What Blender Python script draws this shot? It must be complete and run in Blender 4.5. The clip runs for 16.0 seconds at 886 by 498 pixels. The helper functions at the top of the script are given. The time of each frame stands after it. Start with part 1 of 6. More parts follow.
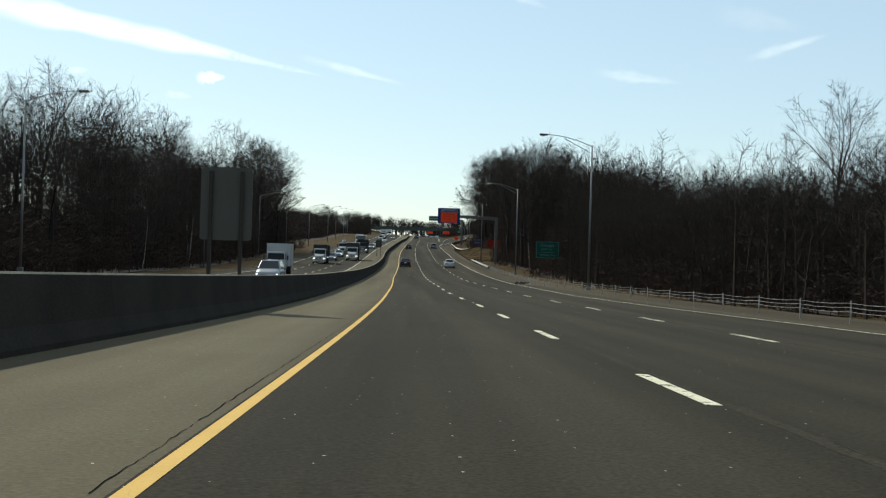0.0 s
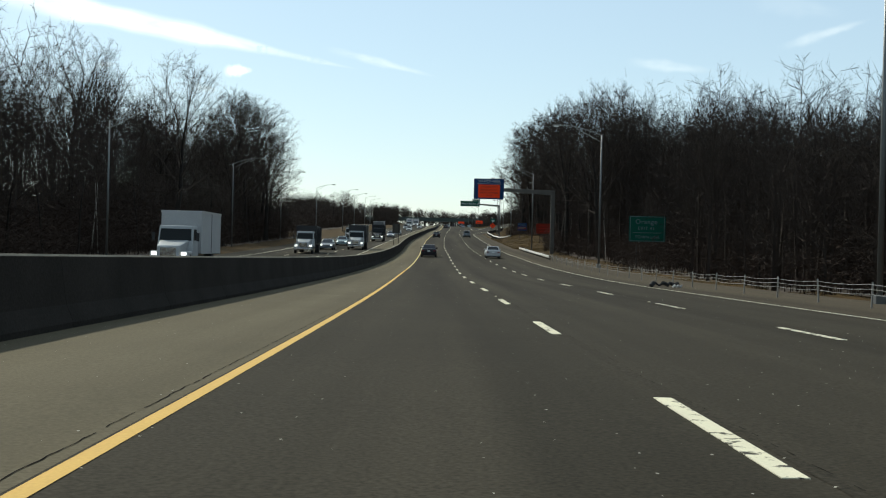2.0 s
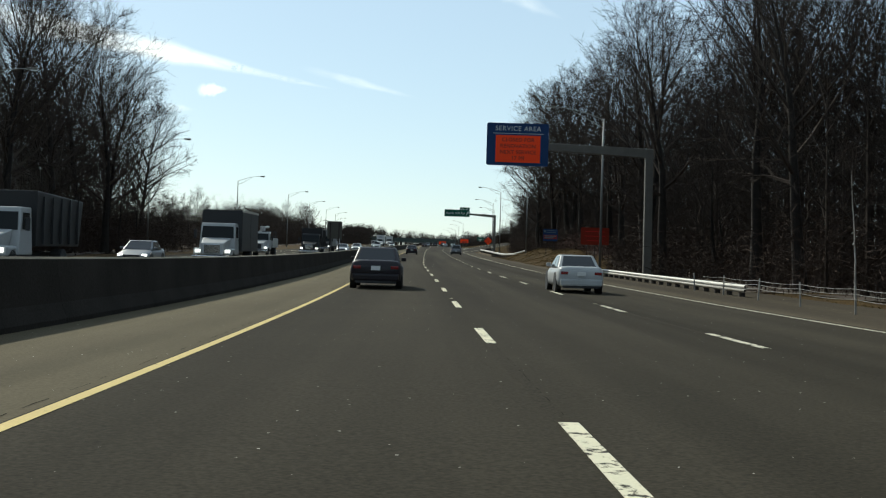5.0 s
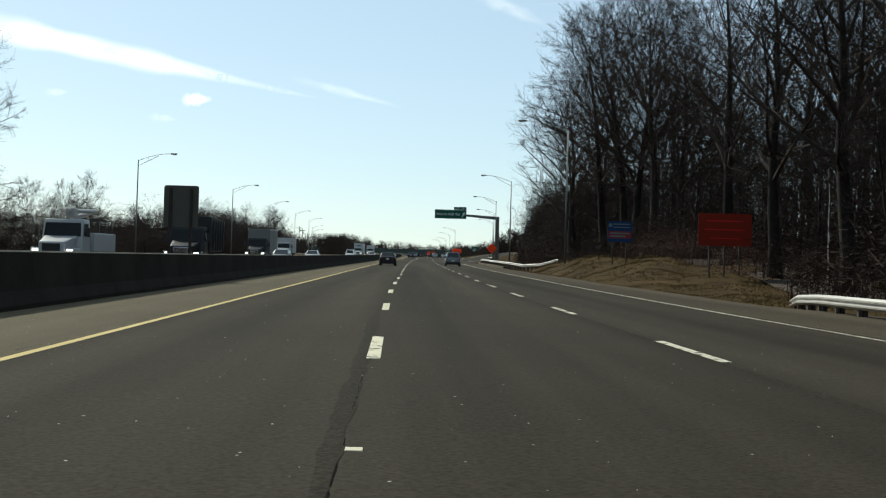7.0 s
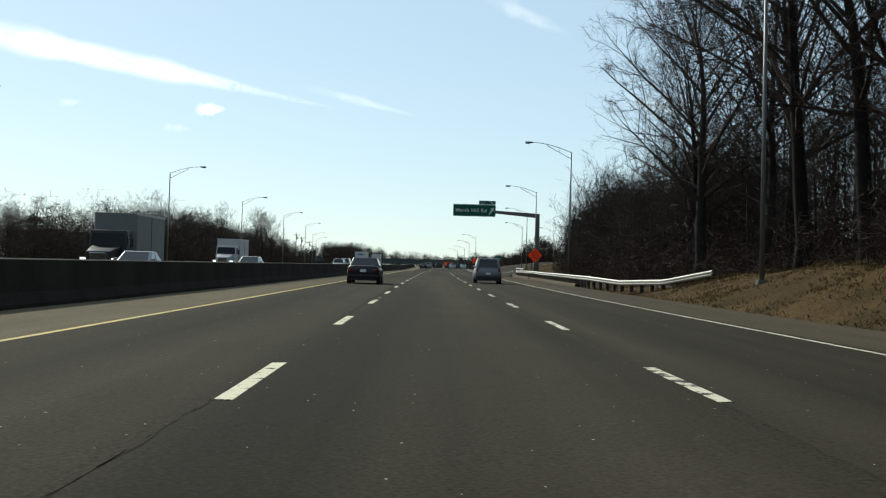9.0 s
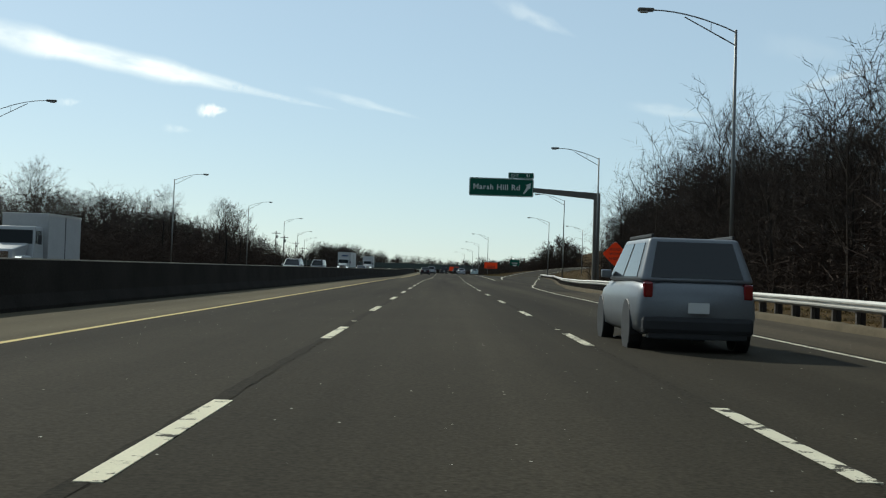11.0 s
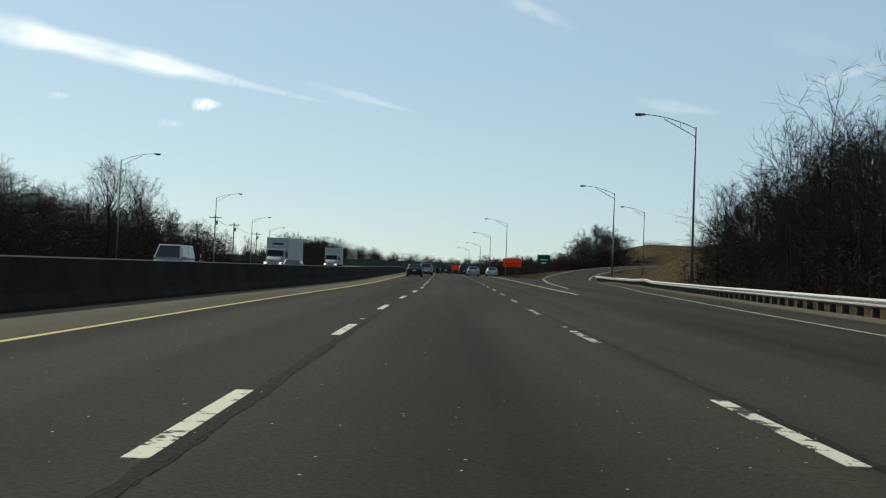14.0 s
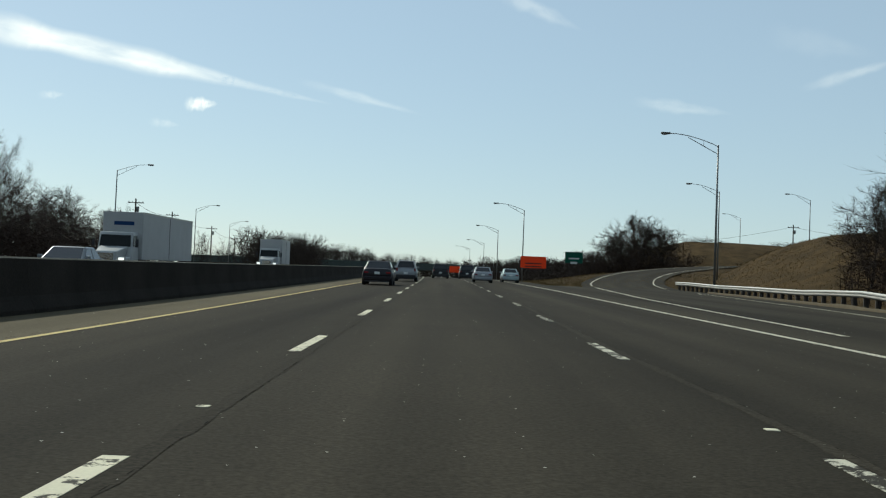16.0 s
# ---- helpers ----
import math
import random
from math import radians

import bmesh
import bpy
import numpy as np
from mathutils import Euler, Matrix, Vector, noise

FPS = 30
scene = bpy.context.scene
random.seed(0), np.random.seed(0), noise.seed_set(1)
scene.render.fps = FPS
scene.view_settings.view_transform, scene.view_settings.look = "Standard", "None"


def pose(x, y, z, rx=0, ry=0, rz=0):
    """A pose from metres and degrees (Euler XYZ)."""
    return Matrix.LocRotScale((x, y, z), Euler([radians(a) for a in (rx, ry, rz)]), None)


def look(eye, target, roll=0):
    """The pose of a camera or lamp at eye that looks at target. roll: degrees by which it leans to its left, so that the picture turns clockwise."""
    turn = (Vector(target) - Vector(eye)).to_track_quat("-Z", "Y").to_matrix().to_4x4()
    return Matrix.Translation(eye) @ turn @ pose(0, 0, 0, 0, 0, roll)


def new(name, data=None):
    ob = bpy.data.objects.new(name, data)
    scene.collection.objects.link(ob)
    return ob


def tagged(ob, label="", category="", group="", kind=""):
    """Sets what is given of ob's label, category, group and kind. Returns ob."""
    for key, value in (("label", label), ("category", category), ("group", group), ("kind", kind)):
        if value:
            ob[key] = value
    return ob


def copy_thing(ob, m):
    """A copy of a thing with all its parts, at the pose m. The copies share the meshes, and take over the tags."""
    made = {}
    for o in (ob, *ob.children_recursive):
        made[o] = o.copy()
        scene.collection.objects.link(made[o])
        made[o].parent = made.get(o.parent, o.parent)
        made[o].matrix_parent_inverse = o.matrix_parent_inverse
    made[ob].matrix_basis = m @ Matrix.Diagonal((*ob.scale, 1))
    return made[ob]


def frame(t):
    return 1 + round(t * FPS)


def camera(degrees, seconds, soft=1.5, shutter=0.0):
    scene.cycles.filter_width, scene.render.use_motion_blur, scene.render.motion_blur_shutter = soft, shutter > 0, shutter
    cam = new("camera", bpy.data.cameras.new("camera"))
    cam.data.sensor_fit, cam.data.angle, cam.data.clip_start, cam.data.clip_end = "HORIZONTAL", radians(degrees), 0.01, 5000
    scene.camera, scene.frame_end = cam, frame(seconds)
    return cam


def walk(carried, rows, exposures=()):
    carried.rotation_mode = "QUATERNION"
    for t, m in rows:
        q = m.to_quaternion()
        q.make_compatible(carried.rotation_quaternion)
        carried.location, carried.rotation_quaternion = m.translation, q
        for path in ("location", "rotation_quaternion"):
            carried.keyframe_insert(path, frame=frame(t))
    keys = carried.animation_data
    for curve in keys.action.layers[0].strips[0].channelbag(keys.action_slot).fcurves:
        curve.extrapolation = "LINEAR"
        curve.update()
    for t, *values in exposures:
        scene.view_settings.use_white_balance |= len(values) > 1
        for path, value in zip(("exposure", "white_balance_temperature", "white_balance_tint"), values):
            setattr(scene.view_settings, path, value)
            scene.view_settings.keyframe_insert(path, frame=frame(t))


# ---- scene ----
cam = camera(41.0, 16.0, soft=1.2)
PATH = [
    (0, look((-0.186, 0.010, 0.153), (-0.091, 20.009, 0.283), 1.72)),
    (0.5, look((-0.235, 15.940, -0.181), (-0.282, 35.939, -0.091), 1.89)),
    (1, look((-0.417, 31.873, -0.466), (-0.590, 51.872, -0.405), 1.95)),
    (1.5, look((-0.618, 47.781, -0.705), (-0.925, 67.779, -0.687), 1.71)),
    (2, look((-1.034, 63.756, -0.896), (-1.451, 83.752, -0.880), 1.38)),
    (2.5, look((-1.379, 79.681, -1.047), (-1.865, 99.675, -1.026), 1.63)),
    (3, look((-1.751, 95.611, -1.173), (-2.204, 115.606, -1.106), 1.56)),
    (3.5, look((-2.237, 111.548, -1.275), (-2.634, 131.543, -1.137), 1.61)),
    (4, look((-2.769, 127.481, -1.350), (-3.073, 147.477, -1.109), 1.68)),
    (6.5, look((-3.345, 207.164, -0.572), (-3.176, 227.154, 0.044), 1.62)),
    (7, look((-3.580, 223.154, -0.215), (-3.450, 243.143, 0.435), 1.57)),
    (7.5, look((-3.586, 239.039, 0.151), (-3.500, 259.025, 0.910), 1.92)),
    (8, look((-3.689, 255.021, 0.530), (-3.679, 275.005, 1.336), 1.96)),
    (8.5, look((-3.783, 270.951, 0.920), (-3.856, 290.934, 1.739), 1.67)),
    (9, look((-3.894, 286.826, 1.320), (-4.049, 306.808, 2.153), 1.52)),
    (11.5, look((-5.326, 366.516, 3.481), (-5.547, 386.493, 4.407), 2.01)),
    (12, look((-5.517, 382.452, 3.924), (-5.804, 402.429, 4.819), 1.81)),
    (12.5, look((-5.738, 398.389, 4.368), (-6.023, 418.368, 5.251), 2.06)),
    (13, look((-6.003, 414.389, 4.812), (-6.245, 434.369, 5.674), 2.05)),
    (13.5, look((-6.203, 430.305, 5.254), (-6.440, 450.283, 6.161), 2.27)),
    (14, look((-6.357, 446.230, 5.695), (-6.567, 466.208, 6.599), 2.23)),
    (14.5, look((-6.496, 462.169, 6.137), (-6.677, 482.147, 7.051), 2.17)),
    (15, look((-6.556, 478.102, 6.578), (-6.691, 498.080, 7.513), 2.16)),
    (15.5, look((-6.459, 494.036, 7.018), (-6.576, 514.015, 7.920), 2.39)),
    (16, look((-6.399, 509.906, 7.456), (-6.581, 529.882, 8.402), 2.25)),
]
walk(cam, PATH, [(0.0, 0.38, 6550, 1), (4.0, 0.34, 6550, 1), (9.0, 0.34, 6550, 1), (12.0, -0.02, 6400, 0), (16.0, -0.02, 6400, 0)])

# ---------------------------------------------------------------- light
SUN_AZ, SUN_EL = 38.0, 38.0          # degrees to the left of +y, degrees up
sun_dir = Vector((-math.sin(radians(SUN_AZ)) * math.cos(radians(SUN_EL)),
                  math.cos(radians(SUN_AZ)) * math.cos(radians(SUN_EL)), math.sin(radians(SUN_EL))))
world = bpy.data.worlds.new("sky")
scene.world = world
world.use_nodes = True
wn = world.node_tree.nodes
sky = wn.new("ShaderNodeTexSky")
sky.sky_type = 'NISHITA'
sky.sun_disc = False
sky.sun_elevation, sky.sun_rotation = radians(SUN_EL), radians(-SUN_AZ)
sky.air_density, sky.dust_density, sky.ozone_density, sky.altitude = 1.0, 0.4, 1.5, 20
wn["Background"].inputs[1].default_value = 0.092
# a thin even veil of high haze over the whole sky
veil, both = wn.new("ShaderNodeBackground"), wn.new("ShaderNodeMixShader")
veil.inputs[0].default_value, veil.inputs[1].default_value = (0.64, 0.77, 0.91, 1), 0.90
both.inputs[0].default_value = 0.45
wl = world.node_tree.links
wl.new(sky.outputs[0], wn["Background"].inputs[0])
wl.new(wn["Background"].outputs[0], both.inputs[1])
wl.new(veil.outputs[0], both.inputs[2])
wl.new(both.outputs[0], wn["World Output"].inputs[0])
sun = new("sun", bpy.data.lights.new("sun", 'SUN'))
sun.data.energy, sun.data.angle, sun.data.color = 3.3, radians(0.6), (1.0, 0.95, 0.87)
sun.matrix_world = look((0, 0, 60), Vector((0, 0, 60)) - sun_dir)


# ---------------------------------------------------------------- materials
def mat(name, col, rough=0.8, metal=0.0, vary=0.25, scale=3.0, fine=60.0, bump=0.2, tint=None, coat=0.0, spec=0.4):
    """A surface with its colour varied at two sizes, and fine relief."""
    m = bpy.data.materials.new(name)
    m.use_nodes = True
    nt = m.node_tree
    n, l = nt.nodes, nt.links
    b = n["Principled BSDF"]
    b.inputs["Roughness"].default_value, b.inputs["Metallic"].default_value = rough, metal
    b.inputs["Coat Weight"].default_value = coat
    b.inputs["Specular IOR Level"].default_value = spec
    tc = n.new("ShaderNodeTexCoord")
    big, small = n.new("ShaderNodeTexNoise"), n.new("ShaderNodeTexNoise")
    big.inputs["Scale"].default_value, small.inputs["Scale"].default_value = scale, fine
    big.inputs["Detail"].default_value, small.inputs["Detail"].default_value = 5, 3
    l.new(tc.outputs["Object"], big.inputs["Vector"])
    l.new(tc.outputs["Object"], small.inputs["Vector"])
    add = n.new("ShaderNodeMath")
    add.operation = 'ADD'
    l.new(big.outputs["Fac"], add.inputs[0])
    l.new(small.outputs["Fac"], add.inputs[1])
    ramp = n.new("ShaderNodeMapRange")
    ramp.inputs["From Min"].default_value, ramp.inputs["From Max"].default_value = 0.55, 1.45
    l.new(add.outputs[0], ramp.inputs["Value"])
    mix = n.new("ShaderNodeMix")
    mix.data_type = 'RGBA'
    t = tint or col
    mix.inputs["A"].default_value = (*[c * (1 - vary) for c in t], 1)
    mix.inputs["B"].default_value = (*[min(1, c * (1 + vary)) for c in col], 1)
    l.new(ramp.outputs[0], mix.inputs["Factor"])
    l.new(mix.outputs["Result"], b.inputs["Base Color"])
    if bump:
        bp = n.new("ShaderNodeBump")
        bp.inputs["Strength"].default_value, bp.inputs["Distance"].default_value = bump, 0.02
        l.new(small.outputs["Fac"], bp.inputs["Height"])
        l.new(bp.outputs[0], b.inputs["Normal"])
    return m


def per_object(m, amount):
    """Lets each piece differ a little in brightness."""
    n, l = m.node_tree.nodes, m.node_tree.links
    b = n["Principled BSDF"]
    src = b.inputs["Base Color"].links[0].from_socket
    oi, hs, mr = n.new("ShaderNodeObjectInfo"), n.new("ShaderNodeHueSaturation"), n.new("ShaderNodeMapRange")
    mr.inputs["To Min"].default_value, mr.inputs["To Max"].default_value = 1 - amount, 1 + amount
    l.new(oi.outputs["Random"], mr.inputs["Value"])
    l.new(mr.outputs[0], hs.inputs["Value"])
    l.new(src, hs.inputs["Color"])
    l.new(hs.outputs[0], b.inputs["Base Color"])
    return m


def asphalt_mat(name, col, grain, streak):
    """Asphalt: stone grain, blotches, and long streaks along the lanes."""
    m = mat(name, col, 0.95, 0, 0.14, 0.3, 60.0, 0.10, spec=0.05)
    n, l = m.node_tree.nodes, m.node_tree.links
    b = n["Principled BSDF"]
    src = b.inputs["Base Color"].links[0].from_socket
    uv = n.new("ShaderNodeUVMap")
    mp = n.new("ShaderNodeMapping")
    mp.inputs["Scale"].default_value = (0.55, 0.012, 1)
    l.new(uv.outputs[0], mp.inputs["Vector"])
    st = n.new("ShaderNodeTexNoise")
    st.inputs["Scale"].default_value, st.inputs["Detail"].default_value = 1.0, 4
    l.new(mp.outputs[0], st.inputs["Vector"])
    gr = n.new("ShaderNodeTexNoise")
    gr.inputs["Scale"].default_value, gr.inputs["Detail"].default_value = 28.0, 6
    l.new(n["Texture Coordinate"].outputs["Object"], gr.inputs["Vector"])
    a = n.new("ShaderNodeMapRange")
    a.inputs["From Min"].default_value, a.inputs["From Max"].default_value = 0.3, 0.7
    a.inputs["To Min"].default_value, a.inputs["To Max"].default_value = 1 - streak, 1 + streak
    l.new(st.outputs["Fac"], a.inputs["Value"])
    g = n.new("ShaderNodeMapRange")
    g.inputs["From Min"].default_value, g.inputs["From Max"].default_value = 0.3, 0.75
    g.inputs["To Min"].default_value, g.inputs["To Max"].default_value = 1 - grain, 1 + grain
    l.new(gr.outputs["Fac"], g.inputs["Value"])
    mu = n.new("ShaderNodeMath")
    mu.operation = 'MULTIPLY'
    l.new(a.outputs[0], mu.inputs[0])
    l.new(g.outputs[0], mu.inputs[1])
    hs = n.new("ShaderNodeHueSaturation")
    l.new(mu.outputs[0], hs.inputs["Value"])
    l.new(src, hs.inputs["Color"])
    # scattered pale stones and grit
    vo = n.new("ShaderNodeTexVoronoi")
    vo.voronoi_dimensions = '2D'
    vo.inputs["Scale"].default_value = 2.4
    l.new(n["Texture Coordinate"].outputs["Object"], vo.inputs["Vector"])
    rgb = n.new("ShaderNodeSeparateColor")
    l.new(vo.outputs["Color"], rgb.inputs[0])
    size = n.new("ShaderNodeMapRange")
    size.inputs["From Min"].default_value, size.inputs["From Max"].default_value = 0.62, 1.0
    size.inputs["To Min"].default_value, size.inputs["To Max"].default_value = 0.0, 0.027
    l.new(rgb.outputs[0], size.inputs["Value"])
    less = n.new("ShaderNodeMath")
    less.operation = 'LESS_THAN'
    l.new(vo.outputs["Distance"], less.inputs[0])
    l.new(size.outputs[0], less.inputs[1])
    mix2 = n.new("ShaderNodeMix")
    mix2.data_type = 'RGBA'
    mix2.inputs["B"].default_value = (0.48, 0.45, 0.38, 1)
    l.new(less.outputs[0], mix2.inputs["Factor"])
    l.new(hs.outputs[0], mix2.inputs["A"])
    l.new(mix2.outputs["Result"], b.inputs["Base Color"])
    return m


def paint_mat(name, col, worn, base, size=6.5):
    """Road paint, chipped off in flakes to the asphalt under it."""
    m = mat(name, col, 0.85, 0, 0.14, 1.2, 40.0, 0.2, spec=0.12)
    n, l = m.node_tree.nodes, m.node_tree.links
    b = n["Principled BSDF"]
    src = b.inputs["Base Color"].links[0].from_socket
    geo = n.new("ShaderNodeNewGeometry")
    no = n.new("ShaderNodeTexNoise")
    no.inputs["Scale"].default_value, no.inputs["Detail"].default_value = size, 8
    no.inputs["Roughness"].default_value = 0.7
    l.new(geo.outputs["Position"], no.inputs["Vector"])
    mr = n.new("ShaderNodeMapRange")
    mr.inputs["From Min"].default_value, mr.inputs["From Max"].default_value = worn, worn + 0.03
    l.new(no.outputs["Fac"], mr.inputs["Value"])
    mix = n.new("ShaderNodeMix")
    mix.data_type = 'RGBA'
    l.new(mr.outputs[0], mix.inputs["Factor"])
    l.new(src, mix.inputs["A"])
    mix.inputs["B"].default_value = (*base, 1)
    l.new(mix.outputs["Result"], b.inputs["Base Color"])
    return m


def glass_mat(name, col=(0.02, 0.025, 0.03)):
    m = mat(name, col, 0.06, 0, 0.1, 1, 10, 0, spec=0.5)
    return m


def glow_mat(name, col, strength):
    m = mat(name, col, 0.3, 0, 0.05, 5, 50, 0)
    b = m.node_tree.nodes["Principled BSDF"]
    b.inputs["Emission Color"].default_value, b.inputs["Emission Strength"].default_value = (*col, 1), strength
    return m


M_ASPHALT = asphalt_mat("asphalt", (0.0375, 0.0318, 0.0222), 0.34, 0.40)
M_SHOULDER = asphalt_mat("shoulder_asphalt", (0.108, 0.090, 0.058), 0.20, 0.28)
M_CRACK = mat("crack_tar", (0.016, 0.015, 0.014), 0.95, 0, 0.3, 6, 80, 0.3, spec=0.0)
M_WHITE = paint_mat("white_road_paint", (0.64, 0.59, 0.43), 0.555, (0.05, 0.044, 0.033), 4.5)
M_WORN = paint_mat("worn_white_road_paint", (0.58, 0.54, 0.41), 0.52, (0.05, 0.044, 0.033), 3.2)
M_BARE = paint_mat("mostly_worn_road_paint", (0.52, 0.49, 0.38), 0.475, (0.036, 0.031, 0.022), 3.6)
M_JOINT = asphalt_mat("ravelled_asphalt", (0.0345, 0.0292, 0.0204), 0.5, 0.42)
M_EDGE = paint_mat("white_edge_paint", (0.56, 0.52, 0.40), 0.56, (0.05, 0.044, 0.033))
M_YELLOW = paint_mat("yellow_road_paint", (0.58, 0.36, 0.10), 0.68, (0.08, 0.07, 0.055))
M_PALEYELLOW = paint_mat("faded_yellow_road_paint", (0.56, 0.43, 0.18), 0.62, (0.08, 0.07, 0.055))
# barrier light is put into the colours: sides dark as shade, top sunlit
M_CONCRETE = mat("shaded_concrete", (0.032, 0.028, 0.024), 0.95, 0, 0.4, 0.7, 25, 0.3, spec=0.02)
M_SUNLIT_TOP = mat("sunlit_barrier_top", (0.24, 0.21, 0.16), 0.9, 0, 0.4, 0.8, 25, 0.3, spec=0.05)
M_KERB = mat("sandy_kerb", (0.105, 0.085, 0.056), 0.95, 0, 0.3, 1.2, 25, 0.4, spec=0.05)
M_GRASS = mat("dry_grass", (0.071, 0.044, 0.018), 0.95, 0, 0.6, 0.35, 7, 1.0, tint=(0.024, 0.021, 0.009), spec=0.05)
M_GRASS.node_tree.nodes["Bump"].inputs["Distance"].default_value = 0.09
M_STRAW = mat("straw_blades", (0.185, 0.122, 0.050), 0.9, 0, 0.45, 0.4, 9, 0, tint=(0.06, 0.052, 0.02), spec=0.06)


def blade_mix(m, dark, amount):
    """Lets single blades differ: some dark and dead, some pale."""
    n, l = m.node_tree.nodes, m.node_tree.links
    b = n["Principled BSDF"]
    src = b.inputs["Base Color"].links[0].from_socket
    geo, mr, mix = n.new("ShaderNodeNewGeometry"), n.new("ShaderNodeMapRange"), n.new("ShaderNodeMix")
    mr.inputs["From Min"].default_value, mr.inputs["From Max"].default_value = amount - 0.2, amount + 0.2
    mix.data_type = 'RGBA'
    mix.inputs["A"].default_value = (*dark, 1)
    l.new(geo.outputs["Random Per Island"], mr.inputs["Value"])
    l.new(mr.outputs[0], mix.inputs["Factor"])
    l.new(src, mix.inputs["B"])
    l.new(mix.outputs["Result"], b.inputs["Base Color"])


blade_mix(M_STRAW, (0.098, 0.068, 0.027), 0.5)
M_GRIT = asphalt_mat("gritty_verge", (0.066, 0.053, 0.036), 0.45, 0.3)
M_DULL = mat("dull_steel_cable", (0.20, 0.195, 0.18), 0.7, 0.3, 0.2, 3, 40, 0.05)
M_LITTER = mat("leaf_litter", (0.056, 0.037, 0.023), 0.95, 0, 0.4, 0.5, 14, 0.6, tint=(0.036, 0.027, 0.018))
M_STEEL = mat("galvanised_steel", (0.42, 0.40, 0.36), 0.5, 0.35, 0.15, 2.5, 30, 0.05)
M_POLE = mat("pole_aluminium", (0.145, 0.145, 0.14), 0.5, 0.7, 0.1, 3, 40, 0.05)
M_RUST = mat("weathered_steel_post", (0.030, 0.023, 0.019), 0.85, 0.1, 0.35, 6, 60, 0.2)
M_WOODPOST = mat("weathered_wood", (0.060, 0.048, 0.037), 0.9, 0, 0.3, 4, 60, 0.3)
M_GANTRY = mat("gantry_steel", (0.105, 0.096, 0.083), 0.65, 0.4, 0.2, 1.5, 30, 0.1)
M_GREEN = mat("green_sign_sheeting", (0.005, 0.066, 0.042), 0.45, 0, 0.08, 1, 30, 0, spec=0.12)
M_BLUE = mat("blue_sign_sheeting", (0.012, 0.038, 0.11), 0.5, 0, 0.08, 1, 30, 0, spec=0.12)
# work sign orange, darkened so the colour itself carries the face's shade
M_SHADEORANGE = mat("orange_sign_sheeting", (0.19, 0.018, 0.008), 0.5, 0, 0.06, 1, 30, 0, spec=0.12)
M_REDORANGE = mat("red_orange_sign_sheeting", (0.88, 0.06, 0.012), 0.5, 0, 0.06, 1, 30, 0, spec=0.12)
M_BRICKRED = mat("brick_red_sheeting", (0.20, 0.035, 0.03), 0.55, 0, 0.1, 2, 30, 0, spec=0.1)
M_RED = mat("red_sign_sheeting", (0.55, 0.02, 0.02), 0.45, 0, 0.06, 1, 30, 0, spec=0.12)
M_LEGEND = mat("white_legend", (0.46, 0.48, 0.46), 0.5, 0, 0.05, 1, 30, 0)
# white legend with the shade of backlit signs put into its colour
M_SIGNTEXT = mat("shaded_white_legend", (0.12, 0.16, 0.165), 0.6, 0, 0.1, 2, 30, 0, spec=0.1)
M_BLACKTEXT = mat("black_legend", (0.05, 0.012, 0.008), 0.6, 0, 0.1, 1, 30, 0)
M_SIGNBACK = mat("sign_back_aluminium", (0.062, 0.058, 0.048), 0.7, 0.1, 0.12, 1.2, 20, 0.05)
M_BARK = per_object(mat("grey_bark", (0.020, 0.0165, 0.014), 0.95, 0, 0.4, 2.5, 30, 0.5, spec=0.15), 0.3)
M_TWIG = per_object(mat("bare_twigs", (0.042, 0.032, 0.025), 0.95, 0, 0.35, 0.6, 12, 0, tint=(0.038, 0.029, 0.025), spec=0.1), 0.3)
M_PALE = per_object(mat("pale_bark", (0.42, 0.38, 0.33), 0.9, 0, 0.3, 3, 30, 0.3), 0.2)
M_BRUSH = mat("brown_brush", (0.042, 0.029, 0.022), 0.95, 0, 0.4, 0.4, 10, 0, tint=(0.036, 0.025, 0.02), spec=0.08)
M_REDLEAF = mat("dry_red_leaves", (0.06, 0.02, 0.01), 0.9, 0, 0.4, 1.5, 20, 0)
M_TYRE = mat("tyre_rubber", (0.02, 0.02, 0.02), 0.85, 0, 0.2, 10, 80, 0.2)
M_RIM = mat("alloy_rim", (0.45, 0.45, 0.46), 0.35, 0.8, 0.1, 8, 60, 0)
M_GLASS = glass_mat("tinted_car_glass", (0.008, 0.009, 0.010))
# rougher and less specular than the car glass
M_CABGLASS = mat("dull_cab_glass", (0.012, 0.014, 0.014), 0.25, 0, 0.1, 1, 10, 0, spec=0.15)
M_TRIM = mat("black_plastic_trim", (0.02, 0.02, 0.021), 0.6, 0, 0.15, 8, 80, 0.05)
M_TAIL = mat("tail_light_lens", (0.16, 0.006, 0.008), 0.2, 0, 0.1, 6, 40, 0, coat=0.6)
M_TAIL_LIT = glow_mat("lit_tail_light", (0.8, 0.03, 0.04), 0.25)
M_LAMP = glow_mat("lit_headlamp", (0.95, 0.95, 0.9), 1.2)
M_CHROME = mat("chrome", (0.6, 0.6, 0.61), 0.15, 1.0, 0.05, 5, 40, 0)
M_PLATE = mat("number_plate", (0.6, 0.6, 0.58), 0.5, 0, 0.05, 5, 60, 0)
M_BRIDGE = mat("bridge_steel", (0.045, 0.06, 0.054), 0.7, 0.1, 0.2, 0.6, 10, 0.1)
M_BRICK = mat("brown_building_wall", (0.17, 0.10, 0.07), 0.9, 0, 0.15, 0.5, 8, 0.2)


def car_paint(name, col, metal=0.0):
    return mat(name, col, 0.42, metal, 0.10, 1.5, 30, 0, coat=0.12, spec=0.22)


